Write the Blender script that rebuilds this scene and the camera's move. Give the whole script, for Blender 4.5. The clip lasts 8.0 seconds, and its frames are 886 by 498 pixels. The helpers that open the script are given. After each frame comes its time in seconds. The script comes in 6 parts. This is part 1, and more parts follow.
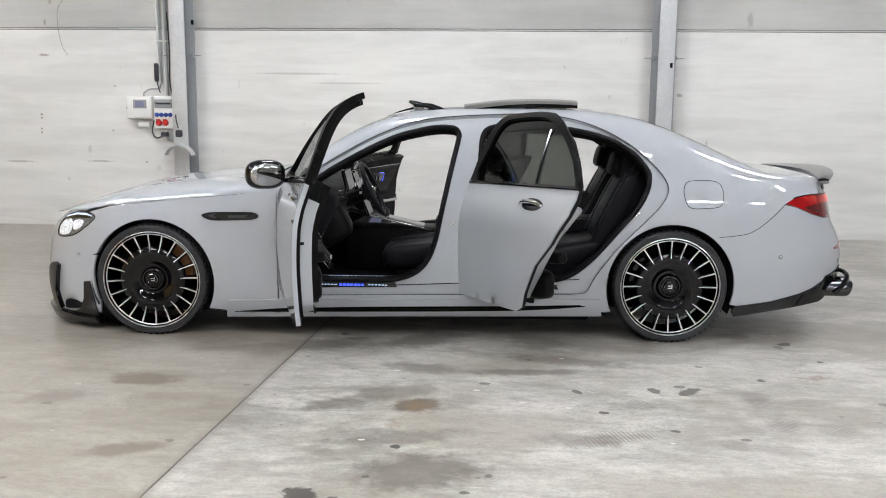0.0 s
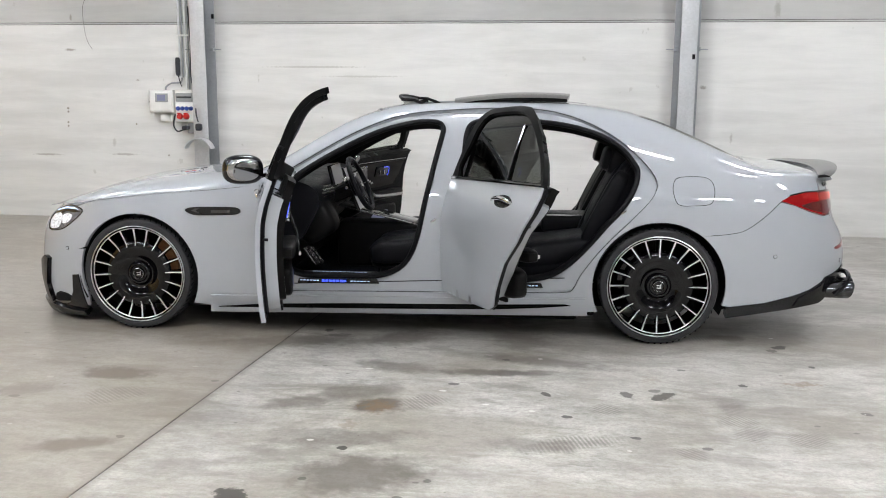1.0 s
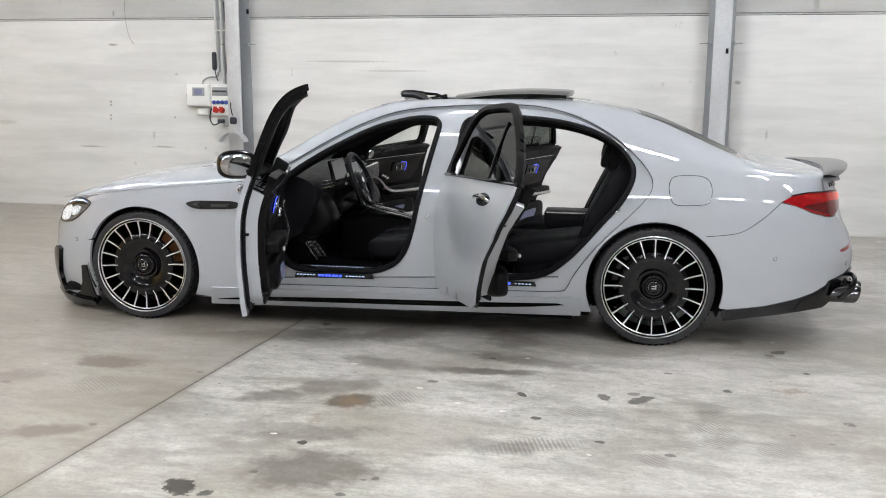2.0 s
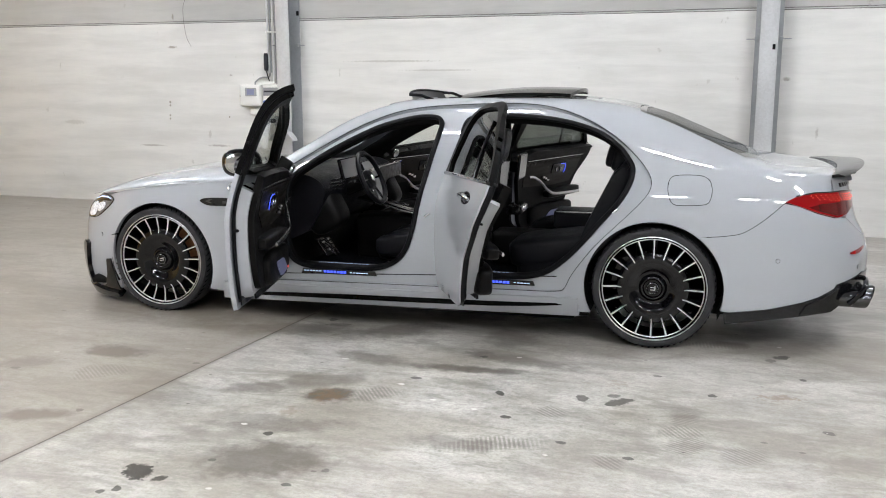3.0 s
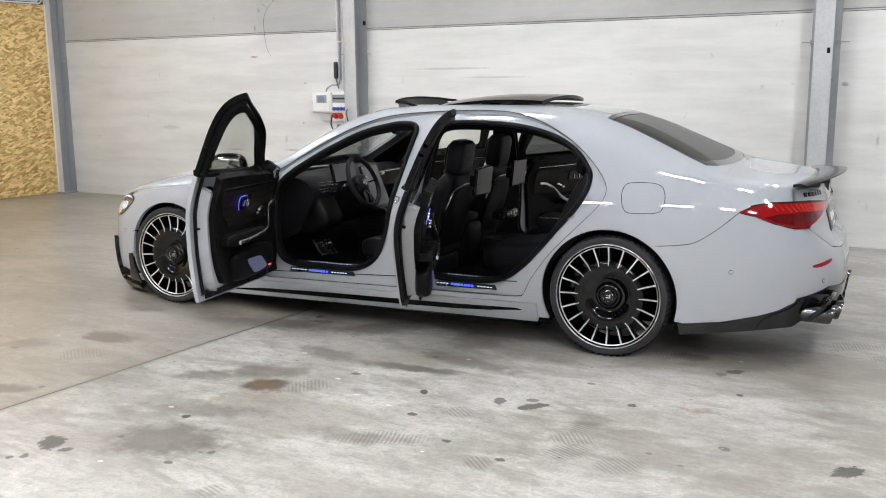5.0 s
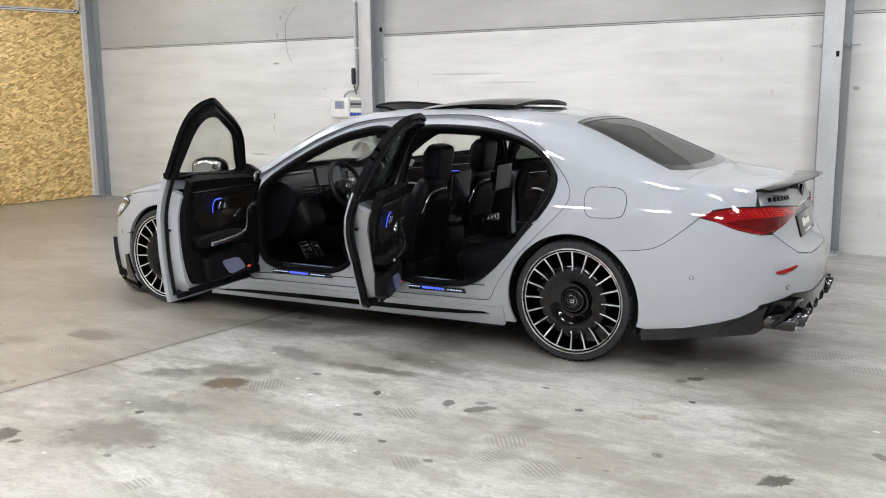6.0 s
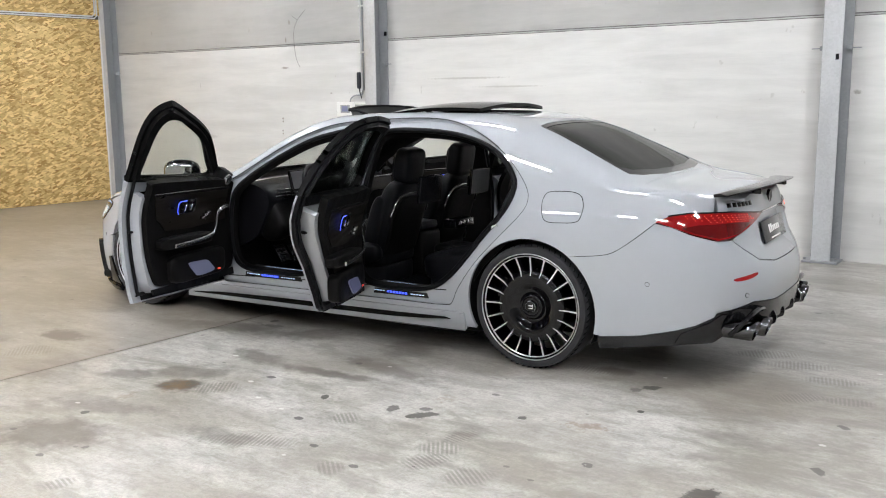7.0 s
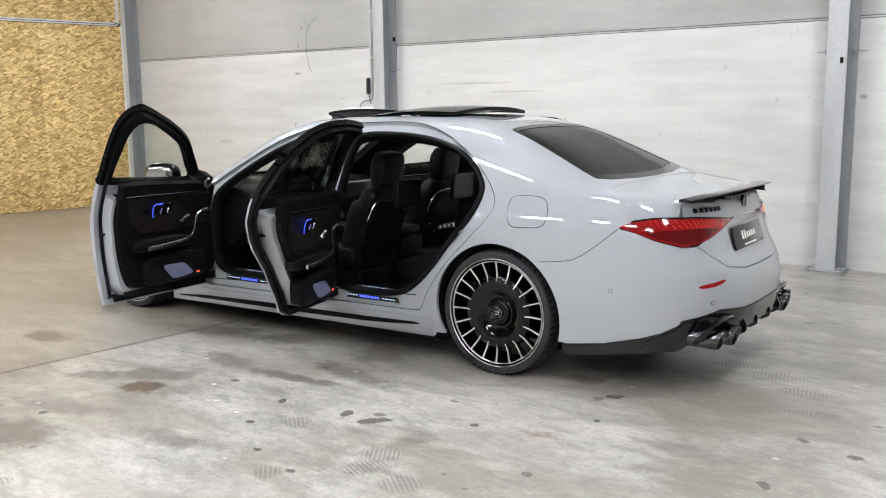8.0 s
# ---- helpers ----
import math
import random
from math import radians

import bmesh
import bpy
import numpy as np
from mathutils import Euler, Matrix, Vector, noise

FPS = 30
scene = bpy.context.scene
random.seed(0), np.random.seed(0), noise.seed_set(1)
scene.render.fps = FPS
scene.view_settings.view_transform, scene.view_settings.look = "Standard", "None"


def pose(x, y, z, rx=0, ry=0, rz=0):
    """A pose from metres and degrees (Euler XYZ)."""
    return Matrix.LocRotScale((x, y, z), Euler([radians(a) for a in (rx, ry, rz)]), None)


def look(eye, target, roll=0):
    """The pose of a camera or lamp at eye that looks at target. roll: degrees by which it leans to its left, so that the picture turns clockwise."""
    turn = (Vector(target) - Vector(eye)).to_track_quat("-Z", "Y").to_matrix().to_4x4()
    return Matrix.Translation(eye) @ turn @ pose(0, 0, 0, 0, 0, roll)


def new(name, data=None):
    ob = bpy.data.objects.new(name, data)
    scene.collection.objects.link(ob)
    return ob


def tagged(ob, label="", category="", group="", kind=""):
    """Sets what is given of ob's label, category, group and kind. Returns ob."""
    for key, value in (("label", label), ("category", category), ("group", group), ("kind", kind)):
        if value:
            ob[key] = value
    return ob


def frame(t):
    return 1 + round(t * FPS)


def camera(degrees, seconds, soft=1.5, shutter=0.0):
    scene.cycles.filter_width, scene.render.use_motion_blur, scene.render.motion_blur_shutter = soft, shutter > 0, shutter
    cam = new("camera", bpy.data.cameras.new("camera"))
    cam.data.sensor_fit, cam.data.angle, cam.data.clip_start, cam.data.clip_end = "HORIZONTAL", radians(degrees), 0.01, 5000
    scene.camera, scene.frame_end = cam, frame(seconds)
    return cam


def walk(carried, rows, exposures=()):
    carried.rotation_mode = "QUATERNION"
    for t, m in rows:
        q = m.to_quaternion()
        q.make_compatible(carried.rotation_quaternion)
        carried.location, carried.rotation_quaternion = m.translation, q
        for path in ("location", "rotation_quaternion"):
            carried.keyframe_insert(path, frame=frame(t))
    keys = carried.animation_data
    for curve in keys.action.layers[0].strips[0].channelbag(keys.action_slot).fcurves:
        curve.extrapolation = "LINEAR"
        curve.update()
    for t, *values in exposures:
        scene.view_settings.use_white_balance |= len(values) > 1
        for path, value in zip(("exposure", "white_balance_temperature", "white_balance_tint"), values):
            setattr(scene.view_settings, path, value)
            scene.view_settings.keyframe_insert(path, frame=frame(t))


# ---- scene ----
cam = camera(51.7, 8.0, soft=1.0)
PATH = [
    (0, (2.302, -5.44, 1.508), (2.129, -3.476, 1.175), 0.5),
    (0.5, (2.502, -5.35, 1.515), (2.28, -3.393, 1.173), 0.5),
    (1, (2.764, -5.286, 1.523), (2.46, -3.341, 1.172), 0.3),
    (1.5, (2.978, -5.242, 1.539), (2.608, -3.31, 1.178), 0.4),
    (3, (3.775, -5.058, 1.553), (3.123, -3.204, 1.182), -0.1),
    (3.5, (4.05, -5.011, 1.552), (3.317, -3.187, 1.182), -0.2),
    (4, (4.356, -4.94, 1.564), (3.539, -3.152, 1.197), -0.2),
    (4.5, (4.625, -4.842, 1.562), (3.732, -3.089, 1.199), -0.4),
    (5.8, (5.288, -4.526, 1.549), (4.229, -2.865, 1.203), -0.5),
    (6, (5.377, -4.478, 1.545), (4.3, -2.828, 1.202), -0.6),
    (6.5, (5.564, -4.342, 1.542), (4.448, -2.717, 1.204), -0.6),
    (7, (5.755, -4.167, 1.527), (4.598, -2.569, 1.196), -0.6),
    (7.5, (5.908, -4.024, 1.52), (4.716, -2.451, 1.196), -0.6),
    (8, (6.07, -3.869, 1.501), (4.836, -2.326, 1.186), -0.6),
]
walk(cam, [(t, look(eye, target, roll)) for t, eye, target, roll in PATH], exposures=[(0, -.02), (3.5, .02), (6, .06), (8, .1)])

# ---- light ----
world = bpy.data.worlds.new("world")
world.use_nodes = True
world.node_tree.nodes["Background"].inputs[0].default_value = (0.8, 0.85, 0.9, 1)
world.node_tree.nodes["Background"].inputs[1].default_value = 0.05
scene.world = world
scene.view_settings.exposure = 0.0
LAMP = 114.0


# ---- materials ----
def material(name, color, rough=0.5, metal=0.0, coat=0.0, var=0.0, scale=6.0, bump=0.0, bscale=60.0, emit=0.0, glow=None, stretch=(1, 1, 1), spec=0.5):
    m = bpy.data.materials.new(name)
    m.use_nodes = True
    nt = m.node_tree
    b = nt.nodes["Principled BSDF"]
    b.inputs["Base Color"].default_value = (*color, 1)
    b.inputs["Roughness"].default_value = rough
    b.inputs["Metallic"].default_value = metal
    b.inputs["Coat Weight"].default_value = coat
    b.inputs["Coat Roughness"].default_value = 0.03
    b.inputs["Specular IOR Level"].default_value = spec
    if emit:
        b.inputs["Emission Color"].default_value = (*(glow or color), 1)
        b.inputs["Emission Strength"].default_value = emit
    tc = nt.nodes.new("ShaderNodeTexCoord")
    mp = nt.nodes.new("ShaderNodeMapping")
    mp.inputs["Scale"].default_value = stretch
    nt.links.new(tc.outputs["Object"], mp.inputs["Vector"])
    if var:
        n = nt.nodes.new("ShaderNodeTexNoise")
        n.inputs["Scale"].default_value = scale
        n.inputs["Detail"].default_value = 6
        nt.links.new(mp.outputs[0], n.inputs["Vector"])
        r = nt.nodes.new("ShaderNodeMapRange")
        r.inputs[1].default_value, r.inputs[2].default_value = 0.3, 0.7
        r.inputs[3].default_value, r.inputs[4].default_value = 1 - var, 1 + var
        nt.links.new(n.outputs[0], r.inputs[0])
        x = nt.nodes.new("ShaderNodeMix")
        x.data_type, x.blend_type = "RGBA", "MULTIPLY"
        x.inputs[0].default_value = 1
        x.inputs[6].default_value = (*color, 1)
        nt.links.new(r.outputs[0], x.inputs[7])
        nt.links.new(x.outputs[2], b.inputs["Base Color"])
        q = nt.nodes.new("ShaderNodeMapRange")
        q.inputs[1].default_value, q.inputs[2].default_value = 0.3, 0.7
        q.inputs[3].default_value, q.inputs[4].default_value = max(rough - var * 0.4, 0.02), min(rough + var * 0.4, 1)
        nt.links.new(n.outputs[0], q.inputs[0])
        nt.links.new(q.outputs[0], b.inputs["Roughness"])
    if bump:
        n = nt.nodes.new("ShaderNodeTexNoise")
        n.inputs["Scale"].default_value = bscale
        n.inputs["Detail"].default_value = 5
        nt.links.new(mp.outputs[0], n.inputs["Vector"])
        k = nt.nodes.new("ShaderNodeBump")
        k.inputs["Strength"].default_value = bump
        k.inputs["Distance"].default_value = 0.01
        nt.links.new(n.outputs[0], k.inputs["Height"])
        nt.links.new(k.outputs[0], b.inputs["Normal"])
    return m


def glass(name, tint, rough=0.0):
    m = bpy.data.materials.new(name)
    m.use_nodes = True
    nt = m.node_tree
    out = nt.nodes["Material Output"]
    nt.nodes.remove(nt.nodes["Principled BSDF"])
    t = nt.nodes.new("ShaderNodeBsdfTransparent")
    t.inputs[0].default_value = (*tint, 1)
    g = nt.nodes.new("ShaderNodeBsdfGlossy")
    g.inputs["Roughness"].default_value = rough
    w = nt.nodes.new("ShaderNodeLayerWeight")
    w.inputs[0].default_value = 0.5
    p = nt.nodes.new("ShaderNodeMath")
    p.operation = "POWER"
    p.inputs[1].default_value = 4.0
    nt.links.new(w.outputs["Facing"], p.inputs[0])
    f = nt.nodes.new("ShaderNodeMath")
    f.operation = "MULTIPLY_ADD"
    f.inputs[1].default_value, f.inputs[2].default_value = 0.6, 0.042
    nt.links.new(p.outputs[0], f.inputs[0])
    x = nt.nodes.new("ShaderNodeMixShader")
    nt.links.new(f.outputs[0], x.inputs[0])
    nt.links.new(t.outputs[0], x.inputs[1])
    nt.links.new(g.outputs[0], x.inputs[2])
    nt.links.new(x.outputs[0], out.inputs[0])
    return m


def chain(nt):
    """Small helpers to write a node tree in a few lines."""
    def node(kind, **values):
        n = nt.nodes.new(kind)
        for key, value in values.items():
            n.inputs[key.replace("_", " ")].default_value = value
        return n

    def join(a, b):
        nt.links.new(a, b)

    def mathn(op, a, b=0.0, c=0.0, clamp=False):
        n = nt.nodes.new("ShaderNodeMath")
        n.operation, n.use_clamp = op, clamp
        for i, v in enumerate((a, b, c)):
            if isinstance(v, (int, float)):
                n.inputs[i].default_value = v
            else:
                nt.links.new(v, n.inputs[i])
        return n.outputs[0]

    def remap(v, a, b, c, d):
        n = nt.nodes.new("ShaderNodeMapRange")
        n.interpolation_type = "SMOOTHSTEP"
        for i, k in enumerate((a, b, c, d)):
            n.inputs[i + 1].default_value = k
        nt.links.new(v, n.inputs[0])
        return n.outputs[0]

    def blend(f, a, b):
        n = nt.nodes.new("ShaderNodeMix")
        n.data_type = "RGBA"
        for i, v in ((0, f), (6, a), (7, b)):
            if isinstance(v, tuple):
                n.inputs[i].default_value = (*v, 1)
            elif isinstance(v, (int, float)):
                n.inputs[i].default_value = v
            else:
                nt.links.new(v, n.inputs[i])
        return n.outputs[2]

    def noise_of(vec, scale, detail=5.0, rough=0.55, distort=0.0):
        n = nt.nodes.new("ShaderNodeTexNoise")
        n.inputs["Scale"].default_value, n.inputs["Detail"].default_value = scale, detail
        n.inputs["Roughness"].default_value, n.inputs["Distortion"].default_value = rough, distort
        nt.links.new(vec, n.inputs["Vector"])
        return n.outputs[0]

    def scaled(vec, s, place=(0, 0, 0), turn=0.0):
        n = nt.nodes.new("ShaderNodeMapping")
        n.inputs["Scale"].default_value, n.inputs["Location"].default_value = s, place
        n.inputs["Rotation"].default_value = (0, 0, turn)
        nt.links.new(vec, n.inputs["Vector"])
        return n.outputs[0]
    return node, join, mathn, remap, blend, noise_of, scaled


# oil drops on the slab: x, y, half length, half width, turn in degrees, strength
SPOTS = [(1.48, -2.22, .055, .075, 49, 1.2), (1.6, -2.25, .03, .023, 39, 1.), (1.5, -2.38, .02, .02, 45, .9), (1.46, -2.42, .018, .018, 60, .9), (1.77, -1.7, .022, .024, 34, 1.2), (.78, -1.74, .018, .022, 36, .9), (3., -.8, .028, .045, 21, .8), (3.18, -.8, .08, .036, 52, .85),
         (3.14, -.72, .03, .025, 30, .7), (3.6, -.56, .024, .022, 43, 1.1), (3.93, .21, .046, .033, 41, 1.1), (3.875, .135, .03, .027, 63, .7), (4.03, -.16, .018, .02, 2, 1.), (2.6, -.86, .04, .018, -54, .9), (1.7, -2.03, .018, .014, 31, .8), (1.19, .14, .034, .036, 48, .9),
         (1.28, .04, .085, .028, 16, .6), (2.19, -1.97, .017, .015, 68, .7), (2.35, -.31, .02, .022, -35, .9), (5.13, .09, .03, .027, 23, .9), (4.89, .16, .036, .018, -33, .8), (4.12, -.89, .022, .026, 53, .8), (4.92, -.42, .04, .022, -52, .8), (4.61, -.9, .073, .043, 54, .9)]
# broad damp stains, same order
SMEARS = [(.31, -.9, .19, .1, 4, .85), (1.81, -1.15, .13, .11, 26, .75), (1.43, -1.17, .17, .085, 28, .5), (1.9, -1.96, .26, .19, 21, .6), (1.77, -.54, .24, .09, -11, .5), (2.36, -.55, .4, .055, 6, .55), (.62, -1.85, .16, .07, 20, .65), (-.02, -1.25, .15, .11, 45, .4),
          (1.73, -1.62, .32, .085, 18, .45), (1.07, -.12, .38, .12, 10, .5), (1.69, .05, .24, .14, 39, .5), (3.65, .38, .14, .07, 5, .55), (3.5, -.85, .08, .1, 8, .35), (.95, -1.39, .3, .18, -14, .3), (1.98, .71, .6, .22, 0, .45), (.08, .07, .5, .2, -16, .35),
          (2.57, -1.54, .2, .08, 2, .4), (2.57, -.31, .38, .08, -10, .5), (1.63, -1., .26, .13, 30, .45), (2.41, .09, .17, .19, 25, .45), (3.91, .35, .3, .14, 37, .3), (4.53, -.25, .19, .09, -2, .3), (1.64, -1.58, .18, .1, 1, .35)]
# rusty traces, same order
RUST = [(3.91, -.49, .11, .045, 12, .6), (1.81, -1.17, .09, .085, 30, .6), (3.14, -.53, .053, .053, 78, .4), (1.73, -1.43, .06, .047, 79, .4)]
# tyre prints: x, y, half length, half width, turn
PRINTS = [(2., -1.07, .14, .1, 41), (.47, -1.24, .15, .13, 55), (3.5, -1.09, .1, .09, 38), (3.53, -1.24, .12, .08, 70), (3.25, -1.52, .07, .075, 50), (3.77, -1.27, .1, .095, 55), (4.25, 1.18, .22, .085, 30), (4.46, 1.05, .18, .08, 20), (4.68, .85, .15, .075, 19), (4.82, .54, .13, .065, 18), (4.6, .47, .15, .075, 40),
          (3.59, .35, .17, .08, 13), (2.9, -1.04, .08, .08, 53), (3.5, -.93, .1, .065, 81), (2.45, -2.27, .07, .05, 77), (2.73, -1.5, .22, .08, 25)]


def floor_material():
    m = bpy.data.materials.new("polished_concrete")
    m.use_nodes = True
    nt = m.node_tree
    b = nt.nodes["Principled BSDF"]
    node, join, mathn, remap, blend, noise_of, scaled = chain(nt)
    pos = nt.nodes.new("ShaderNodeNewGeometry").outputs["Position"]

    def ellipse(x, y, a, c, turn, after=None):
        """The place within an ellipse; after: a value that must be worked out first, to keep the shader's stack short."""
        vec = pos
        if after is not None:
            n = nt.nodes.new("ShaderNodeVectorMath")
            n.operation = "MULTIPLY_ADD"
            join(after, n.inputs[0])
            n.inputs[1].default_value = (1e-6, 1e-6, 0)
            join(pos, n.inputs[2])
            vec = n.outputs[0]
        m = nt.nodes.new("ShaderNodeMapping")
        m.vector_type = "TEXTURE"
        m.inputs["Location"].default_value, m.inputs["Scale"].default_value = (x, y, 0), (a, c, 1)
        m.inputs["Rotation"].default_value = (0, 0, radians(turn))
        join(vec, m.inputs["Vector"])
        ln = nt.nodes.new("ShaderNodeVectorMath")
        ln.operation = "LENGTH"
        join(m.outputs[0], ln.inputs[0])
        return m.outputs[0], ln.outputs["Value"]

    big = noise_of(pos, 0.5, 5, 0.55)
    mid = noise_of(scaled(pos, (0.8, 1.3, 1)), 1.9, 8, 0.64, 0.7)
    small = noise_of(scaled(pos, (0.7, 1.5, 1)), 8, 8, 0.68, 0.5)
    fine = noise_of(pos, 55, 6, 0.75)
    cloud = mathn("ADD", mathn("ADD", mathn("MULTIPLY", big, 0.35), mathn("MULTIPLY", mid, 0.42)), mathn("MULTIPLY", small, 0.23))
    col = blend(remap(cloud, 0.36, 0.62, 0, 1), (0.20, 0.182, 0.155), (0.50, 0.484, 0.452))
    # broad brown water marks with soft edges
    col = blend(remap(noise_of(scaled(pos, (0.7, 1.3, 1), (4, 2, 0)), 1.0, 8, 0.6, 0.5), 0.48, 0.63, 0, 0.55), col, (0.20, 0.172, 0.135))
    col = blend(remap(noise_of(scaled(pos, (0.6, 1.6, 1), (9, 3, 0)), 3.2, 8, 0.62, 0.5), 0.52, 0.64, 0, 0.5), col, (0.16, 0.142, 0.115))
    # trowel streaks and thin scratches
    col = blend(remap(noise_of(scaled(pos, (0.4, 5, 1), turn=.12), 4.5, 9, 0.78, 0.2), 0.48, 0.72, 0, 0.30), col, (0.17, 0.155, 0.135))
    col = blend(remap(noise_of(scaled(pos, (0.5, 7, 1), (2, 5, 0), .2), 5, 9, 0.8, 0.2), 0.55, 0.74, 0, 0.45), col, (0.60, 0.585, 0.56))
    col = blend(remap(noise_of(scaled(pos, (0.5, 22, 1), (1, 7, 0), -.15), 3.0, 3, 0.6, 0.1), 0.66, 0.74, 0, 0.12), col, (0.15, 0.135, 0.115))
    col = blend(remap(noise_of(scaled(pos, (.8, 1.2, 1), (3, 8, 0)), 16, 8, 0.7, 0.4), 0.47, 0.62, 0, 0.34), col, (0.17, 0.153, 0.13))
    col = blend(mathn("MULTIPLY", remap(fine, 0.42, 0.62, 0, 1), 0.30), col, (0.15, 0.14, 0.125))
    wob = mathn("MULTIPLY", mathn("SUBTRACT", noise_of(pos, 8, 8, 0.62), 0.5), 2.0)
    speck = mathn("MULTIPLY", mathn("SUBTRACT", noise_of(pos, 26, 6, 0.6), 0.5), 3.0)
    total = None
    for x, y, a, c, turn, power in SMEARS:
        _, ln = ellipse(x, y, a, c, turn, total)
        k = mathn("MULTIPLY", remap(mathn("ADD", ln, wob), 0.5, 1.4, 1, 0), 1.3 * power)
        total = k if total is None else mathn("MAXIMUM", total, k)
    col = blend(mathn("MINIMUM", total, 0.85), col, (0.075, 0.063, 0.049))
    rust = None
    for x, y, a, c, turn, power in RUST:
        _, ln = ellipse(x, y, a, c, turn, rust or total)
        k = mathn("MULTIPLY", remap(mathn("ADD", ln, mathn("MULTIPLY", speck, 1.6)), 0.2, 1.3, 1, 0), power)
        rust = k if rust is None else mathn("MAXIMUM", rust, k)
    col = blend(rust, col, (0.15, 0.085, 0.035))
    oil = None
    for x, y, a, c, turn, power in SPOTS:
        _, ln = ellipse(x, y, a, c, turn, oil or rust)
        k = mathn("MULTIPLY", remap(mathn("ADD", ln, mathn("MULTIPLY", speck, .7)), 0.85, 1.15, 1, 0), min(.9 * power, .95))
        oil = k if oil is None else mathn("MAXIMUM", oil, k)
    col = blend(oil, col, (0.035, 0.030, 0.025))
    total = mathn("MAXIMUM", total, oil)
    marks = None
    for x, y, a, c, turn in PRINTS:
        loc, ln = ellipse(x, y, a, c, turn, marks or oil)
        wave = nt.nodes.new("ShaderNodeTexWave")
        wave.inputs["Scale"].default_value, wave.inputs["Distortion"].default_value = 3.2 * a / .1, 0.8
        wave.inputs["Detail"].default_value = 2
        join(scaled(loc, (.5, .09, 1), turn=.2), wave.inputs["Vector"])
        k = mathn("MULTIPLY", remap(wave.outputs["Fac"], 0.3, 0.6, 0.1, 0.55), remap(mathn("ADD", ln, mathn("MULTIPLY", wob, 0.7)), 0.6, 1.25, 1, 0))
        marks = k if marks is None else mathn("MAXIMUM", marks, k)
    col = blend(marks, col, (0.11, 0.095, 0.078))
    # scattered specks and chips
    for sc, r, tone, power in ((3.3, .055, (0.05, 0.045, 0.04), .85), (6.5, .05, (0.07, 0.06, 0.05), .7), (4.3, .05, (0.66, 0.65, 0.63), .6)):
        vo = nt.nodes.new("ShaderNodeTexVoronoi")
        vo.inputs["Scale"].default_value = sc
        join(scaled(pos, (1, 1.5, 0)), vo.inputs["Vector"])
        sep = nt.nodes.new("ShaderNodeSeparateColor")
        join(vo.outputs["Color"], sep.inputs[0])
        size = mathn("MULTIPLY", mathn("POWER", sep.outputs[0], 3.0), r * 2)
        d = mathn("SUBTRACT", mathn("ADD", vo.outputs["Distance"], mathn("MULTIPLY", mathn("SUBTRACT", noise_of(pos, 45, 3), 0.5), 0.06)), size)
        col = blend(remap(d, -0.012, 0.006, power, 0), col, tone)
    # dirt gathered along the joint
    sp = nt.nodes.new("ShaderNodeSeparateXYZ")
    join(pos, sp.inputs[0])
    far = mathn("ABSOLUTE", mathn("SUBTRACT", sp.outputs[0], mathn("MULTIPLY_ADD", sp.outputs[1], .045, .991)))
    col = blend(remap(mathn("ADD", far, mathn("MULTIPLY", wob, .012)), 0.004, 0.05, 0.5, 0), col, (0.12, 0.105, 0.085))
    # the older slab on one side of the joint is browner
    side = mathn("SUBTRACT", sp.outputs[0], mathn("MULTIPLY_ADD", sp.outputs[1], .045, .991))
    col = blend(remap(side, -.005, .005, 0.5, 0), col, (0.18, 0.152, 0.115))
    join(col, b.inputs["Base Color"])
    join(mathn("MULTIPLY_ADD", total, 0.1, 0.28), b.inputs["Roughness"])
    k = node("ShaderNodeBump", Strength=0.06, Distance=0.002)
    join(fine, k.inputs["Height"])
    join(k.outputs[0], b.inputs["Normal"])
    return m


# scuffs on the concrete wall: x, z, half length, half height, strength
SCUFFS = [(-3.12, 1.25, .014, .014, .9), (-3.12, 1.21, .013, .013, .9), (-3.13, 1.09, .013, .013, .8), (-3.13, 1.05, .012, .012, .9), (-3.05, 1.905, .06, .014, .7), (-2.26, 1.57, .02, .012, .5), (-2.3, 1.08, .012, .012, .9), (-1.93, .73, .012, .012, .8), (-3.41, .72, .16, .012, .55),
          (-2.46, .735, .14, .014, .5), (-3.02, 2.26, .014, .035, .6), (-2.95, 2.48, .02, .03, .5), (-4.56, .99, .16, .03, .25), (3.93, 1.52, .035, .02, .6), (4.24, 1.0, .014, .05, .4), (.99, 1.32, .012, .02, .4), (-.2, 1.72, .5, .012, .35), (.35, 1.62, .4, .010, .3), (4.62, 2.3, .03, .09, .4), (-2.58, .87, .02, .04, .3)]


